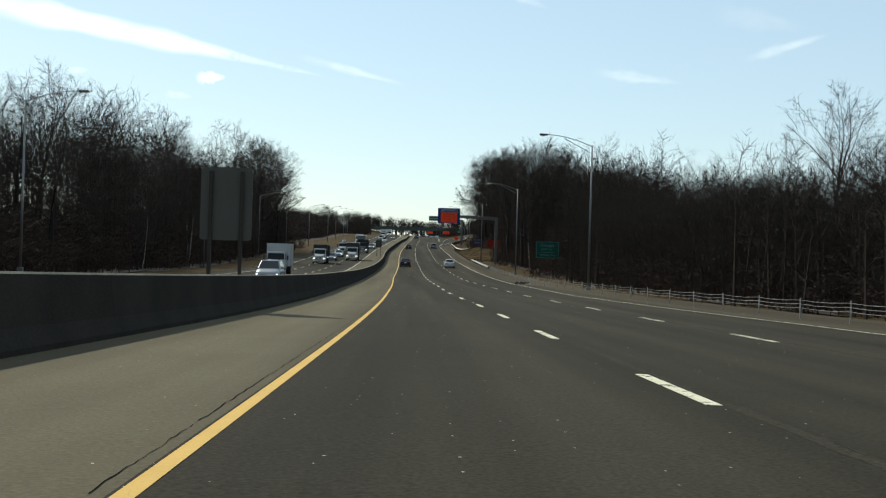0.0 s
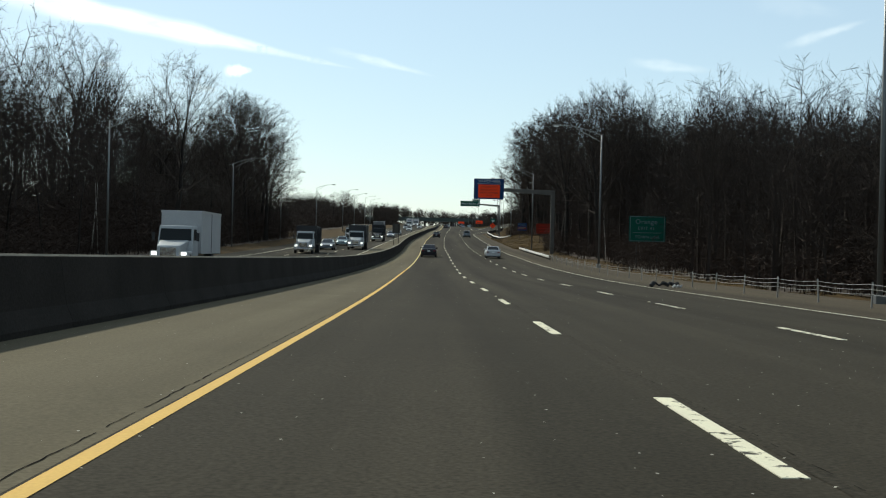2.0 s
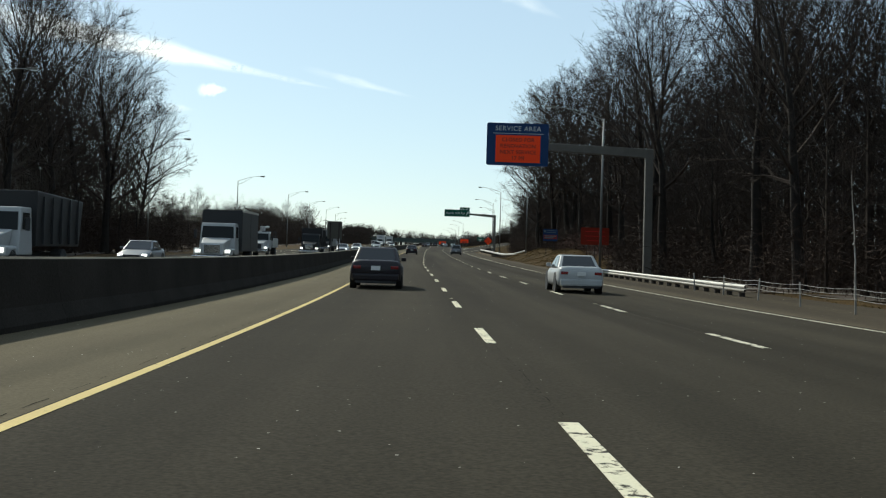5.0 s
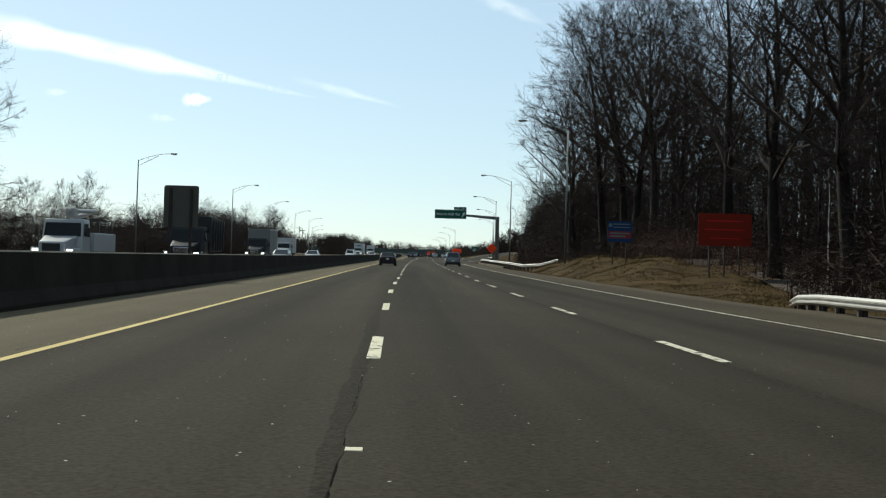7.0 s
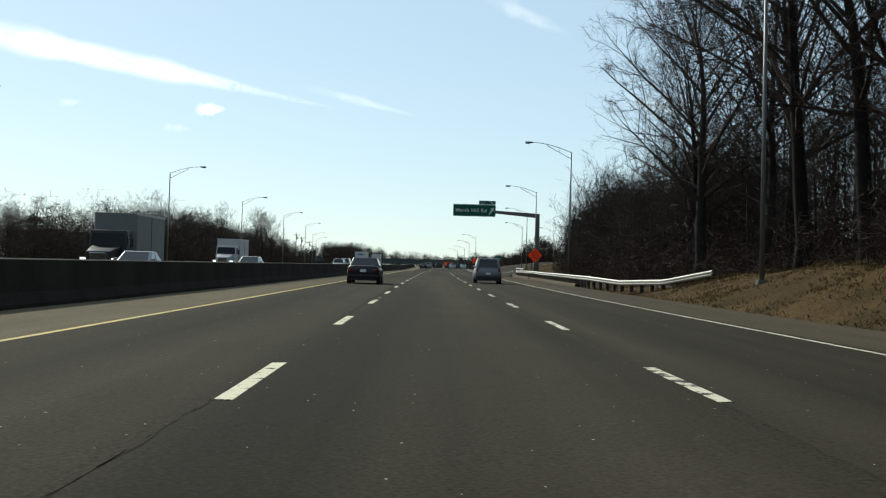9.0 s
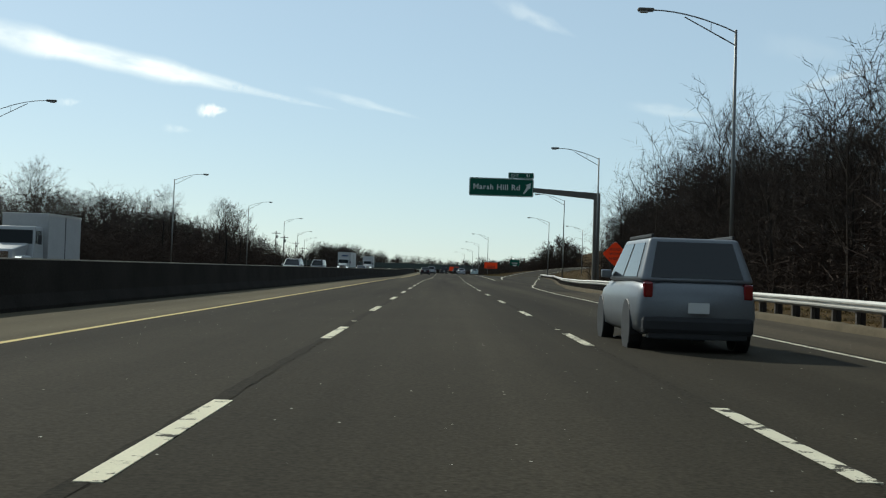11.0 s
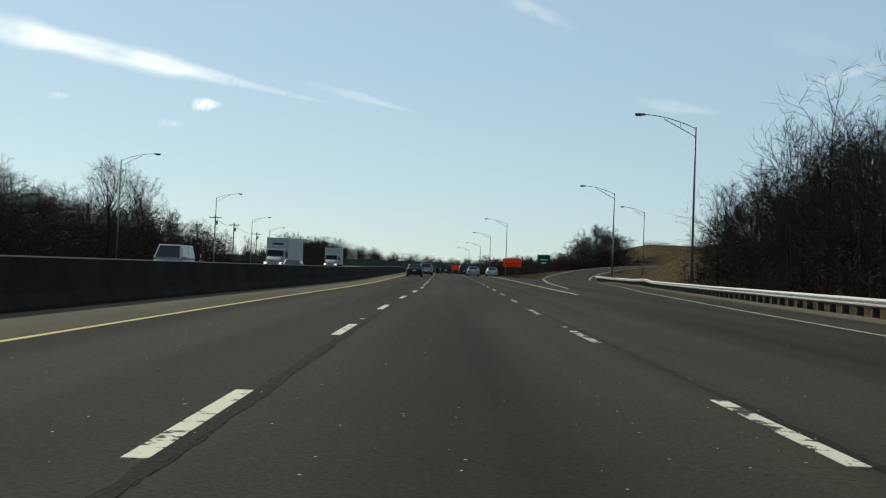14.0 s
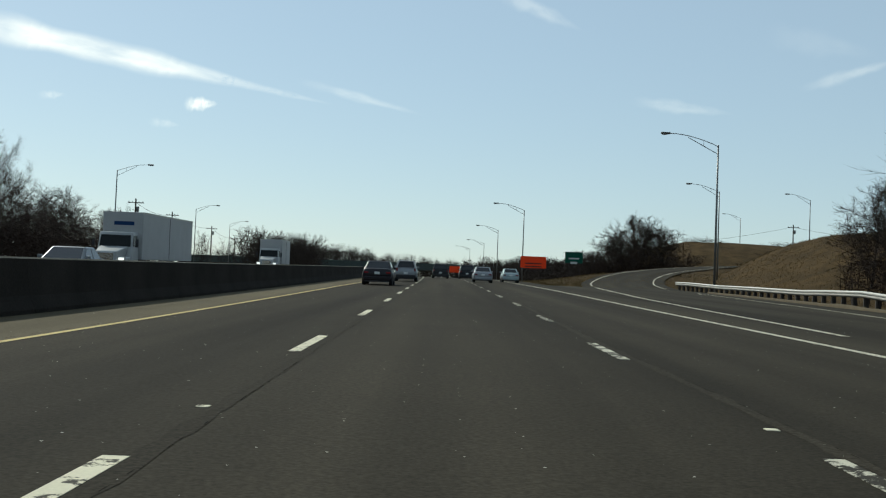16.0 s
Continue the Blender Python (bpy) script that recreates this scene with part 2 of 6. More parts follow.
P_NAVY = car_paint("dark_wine_paint", (0.012, 0.009, 0.012), 0.0)
P_SILVER = car_paint("silver_paint", (0.25, 0.26, 0.27), 0.45)
P_BLACK = car_paint("black_paint", (0.012, 0.012, 0.013))
P_WHITE = car_paint("white_paint", (0.36, 0.365, 0.36))
P_GREY = car_paint("grey_paint", (0.16, 0.17, 0.18), 0.4)
P_TEAL = car_paint("pale_teal_paint", (0.30, 0.36, 0.36), 0.4)
# truck box greyed in its colour to stand for shade on the front
M_BOXSHADE = mat("shaded_truck_box", (0.15, 0.15, 0.145), 0.6, 0, 0.15, 0.8, 12, 0.02)
M_BOXWHITE = mat("white_truck_box", (0.36, 0.355, 0.345), 0.55, 0, 0.12, 0.8, 12, 0.02)


# ---------------------------------------------------------------- mesh helpers
def mesh_obj(name, verts, faces, material, parent=None, smooth=False, uvs=None):
    me = bpy.data.meshes.new(name)
    me.from_pydata(verts, [], faces)
    me.materials.append(material)
    if uvs is not None:
        layer = me.uv_layers.new(name="UVMap")
        idx = np.empty(len(me.loops), dtype=np.int32)
        me.loops.foreach_get("vertex_index", idx)
        layer.data.foreach_set("uv", np.asarray(uvs, dtype=np.float32)[idx].ravel())
    if smooth:
        me.polygons.foreach_set("use_smooth", [True] * len(me.polygons))
    me.update()
    ob = new(name, me)
    ob.parent = parent
    return ob


def part(name, bm, material, parent, label="", smooth=False):
    me = bpy.data.meshes.new(name)
    bmesh.ops.recalc_face_normals(bm, faces=bm.faces)
    bm.to_mesh(me)
    bm.free()
    me.materials.append(material)
    if smooth:
        me.polygons.foreach_set("use_smooth", [True] * len(me.polygons))
    ob = new(name, me)
    ob.parent = parent
    if label:
        ob["label"] = label
    return ob


def box(bm, x0, y0, z0, x1, y1, z1, bevel=0.0):
    m = Matrix.Translation(((x0 + x1) / 2, (y0 + y1) / 2, (z0 + z1) / 2)) @ Matrix.Diagonal((abs(x1 - x0), abs(y1 - y0), abs(z1 - z0), 1))
    made = bmesh.ops.create_cube(bm, size=1, matrix=m)
    if bevel:
        edges = list({e for v in made["verts"] for e in v.link_edges})
        bmesh.ops.bevel(bm, geom=edges, offset=bevel, segments=2, affect='EDGES', profile=0.6)
    return bm


def boxes(*rows, bevel=0.0):
    bm = bmesh.new()
    for r in rows:
        box(bm, *r, bevel=bevel)
    return bm


def tube(bm, pts, radii, sides=8, cap=True):
    """A tube through points, with a radius at each."""
    pts = [Vector(p) for p in pts]
    rings = []
    for i, p in enumerate(pts):
        d = (pts[min(i + 1, len(pts) - 1)] - pts[max(i - 1, 0)]).normalized()
        a = d.orthogonal().normalized() if abs(d.z) < 0.9 else Vector((1, 0, 0))
        a = (a - d * a.dot(d)).normalized()
        b = d.cross(a)
        r = radii[i] if hasattr(radii, "__len__") else radii
        rings.append([bm.verts.new(p + (a * math.cos(2 * math.pi * k / sides) + b * math.sin(2 * math.pi * k / sides)) * r) for k in range(sides)])
    for u, v in zip(rings, rings[1:]):
        for k in range(sides):
            bm.faces.new((u[k], u[(k + 1) % sides], v[(k + 1) % sides], v[k]))
    if cap:
        bm.faces.new(rings[0][::-1])
        bm.faces.new(rings[-1])
    return bm


def extrude_poly(bm, poly, axis, a, b):
    """A prism: poly in the other two axes (in order), from a to b along axis."""
    def place(p, t):
        c = list(p)
        c.insert("xyz".index(axis), t)
        return c
    u = [bm.verts.new(place(p, a)) for p in poly]
    v = [bm.verts.new(place(p, b)) for p in poly]
    bm.faces.new(u)
    bm.faces.new(v[::-1])
    for i in range(len(poly)):
        j = (i + 1) % len(poly)
        bm.faces.new((u[i], v[i], v[j], u[j]))
    return bm


def rounded(bm, offset, segments=3):
    bmesh.ops.recalc_face_normals(bm, faces=bm.faces)
    bmesh.ops.bevel(bm, geom=[e for e in bm.edges if e.calc_face_angle(0) > 0.25], offset=offset, segments=segments, affect='EDGES', profile=0.6)
    return bm


def thing(name, label, category, group=""):
    return tagged(new(name), label, category, group)


def put(ob, x, y, z, rz=0, ry=0, rx=0):
    ob.matrix_basis = pose(x, y, z, rx, ry, rz)
    return ob


def words(text, size, material, parent, x, z, y=-0.04, align='CENTER', name="lettering", bold=0.0, space=1.0):
    """Raised lettering in the plane facing -y."""
    cu = bpy.data.curves.new(name, 'FONT')
    cu.body, cu.size, cu.align_x, cu.align_y, cu.extrude, cu.offset = text, size, align, 'CENTER', 0.004, bold
    cu.space_character = space
    cu.resolution_u = 3
    tmp = bpy.data.objects.new(name, cu)
    scene.collection.objects.link(tmp)
    me = bpy.data.meshes.new_from_object(tmp.evaluated_get(bpy.context.evaluated_depsgraph_get()))
    bpy.data.objects.remove(tmp)
    me.materials.clear()
    me.materials.append(material)
    ob = new(name, me)
    ob.parent = parent
    ob.matrix_basis = pose(x, y, z, 90, 0, 0)
    return ob


# ---------------------------------------------------------------- the line of the road
_gy = np.array([-400, 0, 68, 125, 205, 340, 510, 565, 640, 900, 1010, 1060, 1400, 1700, 5000])
_gg = np.array([-0.0226, -0.0226, -0.0099, -0.0044, 0.0218, 0.0279, 0.0276, 0.0312, 0.0300, 0.0, 0.0, 0.022, 0.022, 0.0, 0.0])
_yy = np.arange(-400, 5000, 2.0)
_zz = np.cumsum(np.interp(_yy, _gy, _gg)) * 2.0
_zz = _zz - np.interp(0, _yy, _zz) - 0.922
_ky = [-400, -100, 0, 40, 74, 90, 117, 135, 160, 218, 250, 300, 325, 365, 410, 440, 476, 520, 558, 610, 660, 745, 900, 1010, 5000]
_kx = [6.0, 0.25, -1.57, -2.22, -3.12, -3.55, -4.42, -5.2, -5.72, -7.15, -8.27, -9.58, -10.02, -10.65, -11.1, -11.55, -12.03, -11.8, -12.3, -12.8, -13.6, -16.2, -24, -31, -330]
_xx = np.interp(_yy, _ky, _kx)
_kern = np.exp(-0.5 * (np.arange(-20, 21) * 2.0 / 14.0) ** 2)
_xx = np.convolve(np.pad(_xx, 20, mode="reflect", reflect_type="odd"), _kern / _kern.sum(), "valid")


def smooth01(a, b, v):
    t = np.clip((v - a) / (b - a), 0, 1)
    return t * t * (3 - 2 * t)


def road_x(y):
    """The yellow line."""
    return np.interp(y, _yy, _xx)


def road_z(y, off=0.0):
    fall = 0.014 * (1 - 0.85 * smooth01(340, 430, np.asarray(y, float)))
    return np.interp(y, _yy, _zz) - fall * np.maximum(0, np.minimum(np.asarray(off), 12) - 5.0)


def at(y, off, dz=0.0):
    return Vector((float(road_x(y)) + off, y, float(road_z(y, off)) + dz))


def heading(y):
    return math.degrees(math.atan2(-(road_x(y + 4) - road_x(y - 4)), 8.0))


def grade(y):
    return math.degrees(math.atan2(road_z(y + 4) - road_z(y - 4), 8.0))


def ribbon(name, ys, off0, off1, material, dz=0.0, cols=1, parent=None):
    """A strip of surface along the road between two offsets (numbers, or functions of y)."""
    ys = list(ys)
    verts, uvs = [], []
    for y in ys:
        a = off0(y) if callable(off0) else off0
        b = off1(y) if callable(off1) else off1
        for c in range(cols + 1):
            o = a + (b - a) * c / cols
            verts.append((float(road_x(y)) + o, y, float(road_z(y, o)) + dz))
            uvs.append((o, y))
    w = cols + 1
    faces = [(i * w + c, i * w + c + 1, (i + 1) * w + c + 1, (i + 1) * w + c) for i in range(len(ys) - 1) for c in range(cols)]
    return mesh_obj(name, verts, faces, material, parent, uvs=uvs)



# ---------------------------------------------------------------- ground and carriageways
def right_edge(y):
    """Offset of the right-hand edge line; it swings out along the exit lane."""
    return float(np.interp(y, [0, 40, 80, 140, 165, 228, 250, 305, 385, 416, 429, 442, 455, 472, 492, 533, 563, 600], [15.0, 14.4, 12.5, 12.8, 12.8, 12.1, 12.1, 12.5, 11.9, 11.8, 12.1, 12.55, 13.5, 15.1, 16.4, 19.4, 22.4, 25.0]))


def pave_edge(y):
    return right_edge(y) + 2.6 + 0.09 * math.sin(y * 0.21) if y < 617 else 15.4 + 0.1 * math.sin(y * 0.3)


RAMP = [(7.6, 575, 8.3), (8.9, 600, 9.05), (10.0, 617, 9.6), (12.2, 640, 10.5), (16.5, 665, 11.9), (22.5, 688, 13.5), (32.0, 705, 15.1), (46.0, 717, 16.6), (64.0, 725, 17.4), (95.0, 733, 18.0)]
RAMP_PTS = np.array([[a + (b - a) * k / 8 for a, b in zip(p, q)] for p, q in zip(RAMP, RAMP[1:]) for k in range(8)])
for _ in range(12):
    RAMP_PTS[1:-1] = (RAMP_PTS[:-2] + 2 * RAMP_PTS[1:-1] + RAMP_PTS[2:]) / 4
RAMP_Z = RAMP_PTS[:, 2] - 0.06
RAMP_PTS = RAMP_PTS[:, :2]


def ground_z(x, y):
    """Height of the ground: level with the road, a grassy bank beside the wood, and low hills at the ramp."""
    x, y = np.asarray(x, float), np.asarray(y, float)
    off = x - road_x(y)
    z = np.interp(y, _yy, _zz) - 0.2
    e = 14.6 + 1.6 * (1 - smooth01(30, 85, y)) + 12.0 * smooth01(425, 620, y)
    z = z - 0.16 * smooth01(8, 16, off) * (1 - 0.8 * smooth01(340, 430, y))
    bank = smooth01(276, 316, y) * (1 - 0.85 * smooth01(336, 362, y)) * (1 - smooth01(400, 430, y))
    z = z + (1.75 * smooth01(e + 0.2, e + 6.5, off)) * bank - 0.05 * smooth01(e + 0.5, e + 7, off) * (1 - bank)
    z = z + 0.5 * smooth01(-30, -60, off)
    # hill inside the ramp, plateau beyond it, and the wooded rise past the overpass
    z = z + 8.0 * smooth01(22, 46, x) * (1 - smooth01(90, 140, x)) * smooth01(598, 638, y) * (1 - smooth01(672, 705, y))
    z = z + 12.2 * smooth01(28, 52, x) * (1 - 0.3 * smooth01(60, 130, x)) * (1 - smooth01(150, 260, x)) * smooth01(738, 800, y) * (1 - smooth01(860, 960, y))
    z = z + (9.0 * np.exp(-((x + 105) / 45) ** 2) + 6.0 * np.exp(-((x - 70) / 60) ** 2)) * smooth01(1320, 1460, y)
    z = z + 2.0 * np.exp(-(((x - 26) / 11) ** 2 + ((y - 738) / 24) ** 2))
    bump = 0.14 * np.sin(x * 0.61 + y * 0.23) * np.sin(y * 0.47 - x * 0.31) + 0.06 * np.sin(x * 1.9) * np.sin(y * 1.7)
    z = z + bump * (1 + 1.2 * bank) * (smooth01(e + 1, e + 5, off) + smooth01(-24, -30, off))
    flat = x.ravel()[:, None] - RAMP_PTS[None, :, 0]
    d = np.sqrt(flat ** 2 + (y.ravel()[:, None] - RAMP_PTS[None, :, 1]) ** 2)
    near = d.argmin(1).reshape(x.shape)
    w = 1 - smooth01(5.5, 16, d.min(1).reshape(x.shape))
    return z * (1 - w) + (RAMP_Z[near] - 0.15) * w


gx = np.concatenate([[-2600, -1200, -600, -300, -180], np.arange(-130, -28, 6.0), np.arange(-28, 14, 3.5), np.arange(14, 80, 2.0), np.arange(82, 140, 8.0), [180, 300, 600, 1200, 2600]])
gyv = np.concatenate([[-400, -200, -80], np.arange(-30, 760, 3.0), np.arange(766, 1100, 12.0), [1200], np.arange(1300, 1620, 40.0), [1800, 2200, 3000, 4600]])
GX, GY = np.meshgrid(gx, gyv)
gxx = GX + road_x(GY) * (np.abs(GX) < 200)
gzz = ground_z(gxx, GY)
gw = len(gx)
ground = mesh_obj("ground", list(zip(gxx.ravel().tolist(), GY.ravel().tolist(), gzz.ravel().tolist())),
                  [(i * gw + c, i * gw + c + 1, (i + 1) * gw + c + 1, (i + 1) * gw + c) for i in range(len(gyv) - 1) for c in range(gw - 1)], M_GRASS, smooth=True)
tagged(ground, "dry winter grass and bare verge beside a highway", "ground", kind="structure")

YS = np.concatenate([np.arange(-120, 700, 4.0), np.arange(700, 1300, 12.0)])
road = ribbon("road", YS, -0.09, pave_edge, M_ASPHALT, 0.0, 8)
tagged(road, "dark worn asphalt highway carriageway with lane markings", "road", kind="structure")
shoulder = ribbon("shoulder", YS, -3.5, -0.09, M_SHOULDER, 0.0, 2)
tagged(shoulder, "pale tan asphalt shoulder beside the median barrier", "road shoulder", kind="structure")
opp_shoulder = ribbon("shoulder", YS, -7.2, -3.5, M_SHOULDER, 0.0, 2)
tagged(opp_shoulder, "pale asphalt shoulder of the opposite carriageway", "road shoulder", kind="structure")
opp_road = ribbon("road", YS, -21.6, -7.2, M_ASPHALT, 0.0, 4)
tagged(opp_road, "grey asphalt carriageway for oncoming traffic", "road", kind="structure")
rim = ribbon("shoulder", np.arange(-120, 425, 4.0), lambda y: right_edge(y) + 0.25, lambda y: pave_edge(y) + 0.5 + 2.6 * float(1 - smooth01(246, 262, y)), M_GRIT, 0.005, 2)
tagged(rim, "brown gritty asphalt shoulder along the verge", "road shoulder", kind="structure")

# exit ramp
rv, rf, ruv = [], [], []
for i, (x, y) in enumerate(RAMP_PTS):
    d = RAMP_PTS[min(i + 1, len(RAMP_PTS) - 1)] - RAMP_PTS[max(i - 1, 0)]
    nrm = np.array([d[1], -d[0]]) / np.hypot(*d)
    for s in (-4.6, 0, 4.6):
        rv.append((x + nrm[0] * s, y + nrm[1] * s, RAMP_Z[i] + 0.02))
        ruv.append((s, i * 3.0))
rf = [(i * 3 + c, i * 3 + c + 1, (i + 1) * 3 + c + 1, (i + 1) * 3 + c) for i in range(len(RAMP_PTS) - 1) for c in range(2)]
ramp_ob = mesh_obj("exit_ramp", rv, rf, M_ASPHALT, uvs=ruv)
tagged(ramp_ob, "asphalt exit ramp curving away past a grassy hill", "road", kind="structure")

# ---------------------------------------------------------------- painted lines
YF = np.concatenate([np.arange(-60, 600, 2.0), np.arange(600, 1000, 8.0)])
ribbon("yellow_edge_line", np.arange(-60, 158, 2.0), -0.06, 0.06, M_YELLOW, 0.005, 1, road)
ribbon("yellow_edge_line", np.concatenate([np.arange(156, 600, 2.0), np.arange(600, 1000, 8.0)]), -0.06, 0.06, M_PALEYELLOW, 0.005, 1, road)
ribbon("white_edge_line", np.arange(-60, 602, 2.0), lambda y: right_edge(y) - 0.06, lambda y: right_edge(y) + 0.06, M_EDGE, 0.006, 1, road)
def gore_1(y):
    return float(np.interp(y, [472, 524, 540, 560, 588, 645, 900], [12.2, 12.4, 12.6, 12.75, 12.9, 12.6, 12.4]))


def gore_2(y):
    return float(np.interp(y, [517, 536, 543, 557, 575, 604, 616], [13.6, 14.3, 14.7, 15.3, 16.2, 18.3, 19.3]))


ribbon("gore_line", np.arange(512, 900, 3.0), lambda y: gore_1(y) - 0.09, lambda y: gore_1(y) + 0.09, M_EDGE, 0.007, 1, road)
ribbon("gore_line", np.arange(536, 617, 2.0), lambda y: gore_2(y) - 0.09, lambda y: gore_2(y) + 0.09, M_EDGE, 0.007, 1, road)
for side, name in ((-3.6, "ramp_line"), (3.3, "ramp_line")):
    lv = []
    for i in range(18, len(RAMP_PTS) - 1):
        d = RAMP_PTS[i + 1] - RAMP_PTS[i - 1]
        nrm = np.array([d[1], -d[0]]) / np.hypot(*d)
        for w in (-0.07, 0.07):
            lv.append((RAMP_PTS[i][0] + nrm[0] * (side + w), RAMP_PTS[i][1] + nrm[1] * (side + w), RAMP_Z[i] + 0.035))
    mesh_obj(name, lv, [(2 * i, 2 * i + 1, 2 * i + 3, 2 * i + 2) for i in range(len(lv) // 2 - 1)], M_EDGE, ramp_ob)
ribbon("yellow_edge_line", YF, -7.35, -7.2, M_EDGE, 0.006, 1, opp_road)
ribbon("white_edge_line", YF, -18.4, -18.25, M_EDGE, 0.006, 1, opp_road)

bm = boxes((-0.075, -3.6, -0.008, 0.075, 0.0, 0.0))
dash_mesh = bpy.data.meshes.new("lane_dash")
bm.to_mesh(dash_mesh)
bm.free()
dash_mesh.materials.append(M_WHITE)
worn_mesh = dash_mesh.copy()
worn_mesh.materials[0] = M_WORN
bare_mesh = dash_mesh.copy()
bare_mesh.materials[0] = M_BARE


def dash(y, off, owner, mesh=dash_mesh):
    ob = new("lane_dash", mesh)
    ob.parent = owner
    p = at(y, off, 0.006)
    ob.matrix_basis = pose(p.x, p.y, p.z, grade(y - 1.5), 0, heading(y - 1.5))


def lane_1(y):
    return float(np.interp(y, [0, 50, 75, 130, 160, 220, 240, 268, 300, 410, 456, 516, 528, 560], [4.25, 4.05, 3.68, 3.8, 3.8, 3.58, 3.56, 3.58, 3.8, 3.63, 3.68, 3.7, 3.57, 3.6]))


def lane_2(y):
    return float(np.interp(y, [0, 45, 75, 130, 160, 225, 250, 305, 415, 455, 518, 530, 550], [9.5, 9.2, 8.5, 8.3, 8.2, 7.7, 7.7, 8.05, 7.58, 7.82, 7.92, 7.87, 8.1]))


DASHES = [516.4 + 12.04 * k for k in range(-24, 22)]
DASHES += [float(np.interp(k, [0, 5, 6, 7, 8, 12, 14, 16, 22], [216.0, 156.0, 145.2, 133.5, 121.5, 73.5, 49.9, 26.8, -46.0])) for k in range(0, 22)]
for y in DASHES:
    dash(y, lane_1(y), road)
    dash(y + float(np.interp(y, [40, 70, 180, 200, 300, 400, 460, 516], [2.8, 1.2, 1.2, 1.3, 1.2, 0.85, 0.75, 1.0])), lane_2(y), road, bare_mesh if y > 462 else worn_mesh)
    if y < 420:
        dash(y + 3.0, -10.9, opp_road)
        dash(y + 5.0, -14.6, opp_road)
# small reflector patches between the dashes
for y in DASHES[::4]:
    y = y + 2.4
    for off in (lane_1(y), lane_2(y)):
        p = at(y, off, 0.006)
        bm = boxes((-0.05, -0.06, -0.008, 0.05, 0.06, 0.0), bevel=0.003)
        patch = part("reflector_patch", bm, M_WHITE, road)
        patch.matrix_basis = pose(p.x, p.y, p.z, grade(y), 0, heading(y))


def crack(name, ys, line, wander, width, seed, breaks=0.0, material=M_CRACK, dz=0.004):
    """A sealed joint that wanders and varies in width, broken here and there."""
    rnd = random.Random(seed)
    verts, faces = [], []
    w, o = width, 0.0
    ys = list(ys)
    for i, y in enumerate(ys):
        o = o * 0.5 + rnd.uniform(-wander, wander)
        w = max(0.004, w * 0.6 + width * 0.4 * rnd.uniform(0.1, 1.9))
        q = line(y) + o
        for s in (-1, 1):
            verts.append((float(road_x(y)) + q + s * w / 2, y, float(road_z(y, q)) + dz))
        if i and rnd.random() > breaks:
            faces.append((2 * i - 2, 2 * i - 1, 2 * i + 1, 2 * i))
    return mesh_obj(name, verts, faces, material, road, uvs=[(v[0], v[1]) for v in verts])


crack("joint_crack", np.arange(-30, 140, 0.12), lambda y: -0.17 - 0.03 * math.sin(y * 0.11), 0.010, 0.009, 3, 0.15)
crack("joint_crack", np.arange(140, 560, 0.3), lambda y: -0.2, 0.012, 0.008, 6, 0.6)
def seam(y):
    """Where the paving joint runs beside the dashes."""
    return float(np.interp(y, [0, 60, 180, 230, 320, 440], [0.2, 0.2, 0.0, -0.07, -0.07, 0.2]))


for line, seed in ((lane_1, 4), (lane_2, 5)):
    crack("ravelled_strip", np.arange(-30, 560, 0.35), lambda y: line(y) + seam(y) - 0.06, 0.012, 0.14, seed, 0.0, M_JOINT, 0.003)
    crack("joint_crack", np.arange(-30, 560, 0.15), lambda y: line(y) + seam(y), 0.006, 0.006, seed + 10, 0.7, M_CRACK, 0.005)


def cross_crack(y, off0, off1, seed):
    rnd = random.Random(seed)
    verts, faces, o, i = [], [], off0, 0
    yy = y
    while o < off1:
        yy += rnd.uniform(-0.05, 0.05)
        w = rnd.uniform(0.008, 0.035)
        for s in (-1, 1):
            verts.append((float(road_x(yy)) + o, yy + s * w / 2, float(road_z(yy, o)) + 0.004))
        if i and rnd.random() > 0.1:
            faces.append((2 * i - 2, 2 * i, 2 * i + 1, 2 * i - 1))
        o += 0.14
        i += 1
    return mesh_obj("cross_crack", verts, faces, M_CRACK, road)


cross_crack(405.0, 2.6, 9.5, 11)
cross_crack(406.6, 4.4, 6.4, 12)

# ---------------------------------------------------------------- median barrier of cast lengths
barrier = tagged(new("median_barrier"), "concrete jersey barrier between the carriageways, shade-dark sides, sunlit-pale top", "barrier", kind="structure")


def bar_off(y):
    """Offset of the barrier's middle; the shoulder narrows along the way."""
    return float(np.interp(y, [0, 14, 34, 60, 80, 130, 224, 262, 300, 420, 530], [-3.9, -3.85, -3.5, -3.4, -3.62, -3.42, -2.98, -3.2, -3.3, -2.88, -2.45]))


prof = [(-0.31, 0), (-0.31, 0.08), (-0.20, 0.33), (-0.10, 1.01), (-0.075, 1.04), (0.075, 1.04), (0.10, 1.01), (0.20, 0.33), (0.31, 0.08), (0.31, 0)]
bm = bmesh.new()
extrude_poly(bm, prof, "y", 0.002, 6.097)
bmesh.ops.recalc_face_normals(bm, faces=bm.faces)
bar_mesh = bpy.data.meshes.new("barrier_length")
bm.to_mesh(bar_mesh)
bm.free()
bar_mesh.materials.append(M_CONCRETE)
bar_mesh.materials.append(M_SUNLIT_TOP)
# upward top faces take the sunlit tone, the rest the shaded one
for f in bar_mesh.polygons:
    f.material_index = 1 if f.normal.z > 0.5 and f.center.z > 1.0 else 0
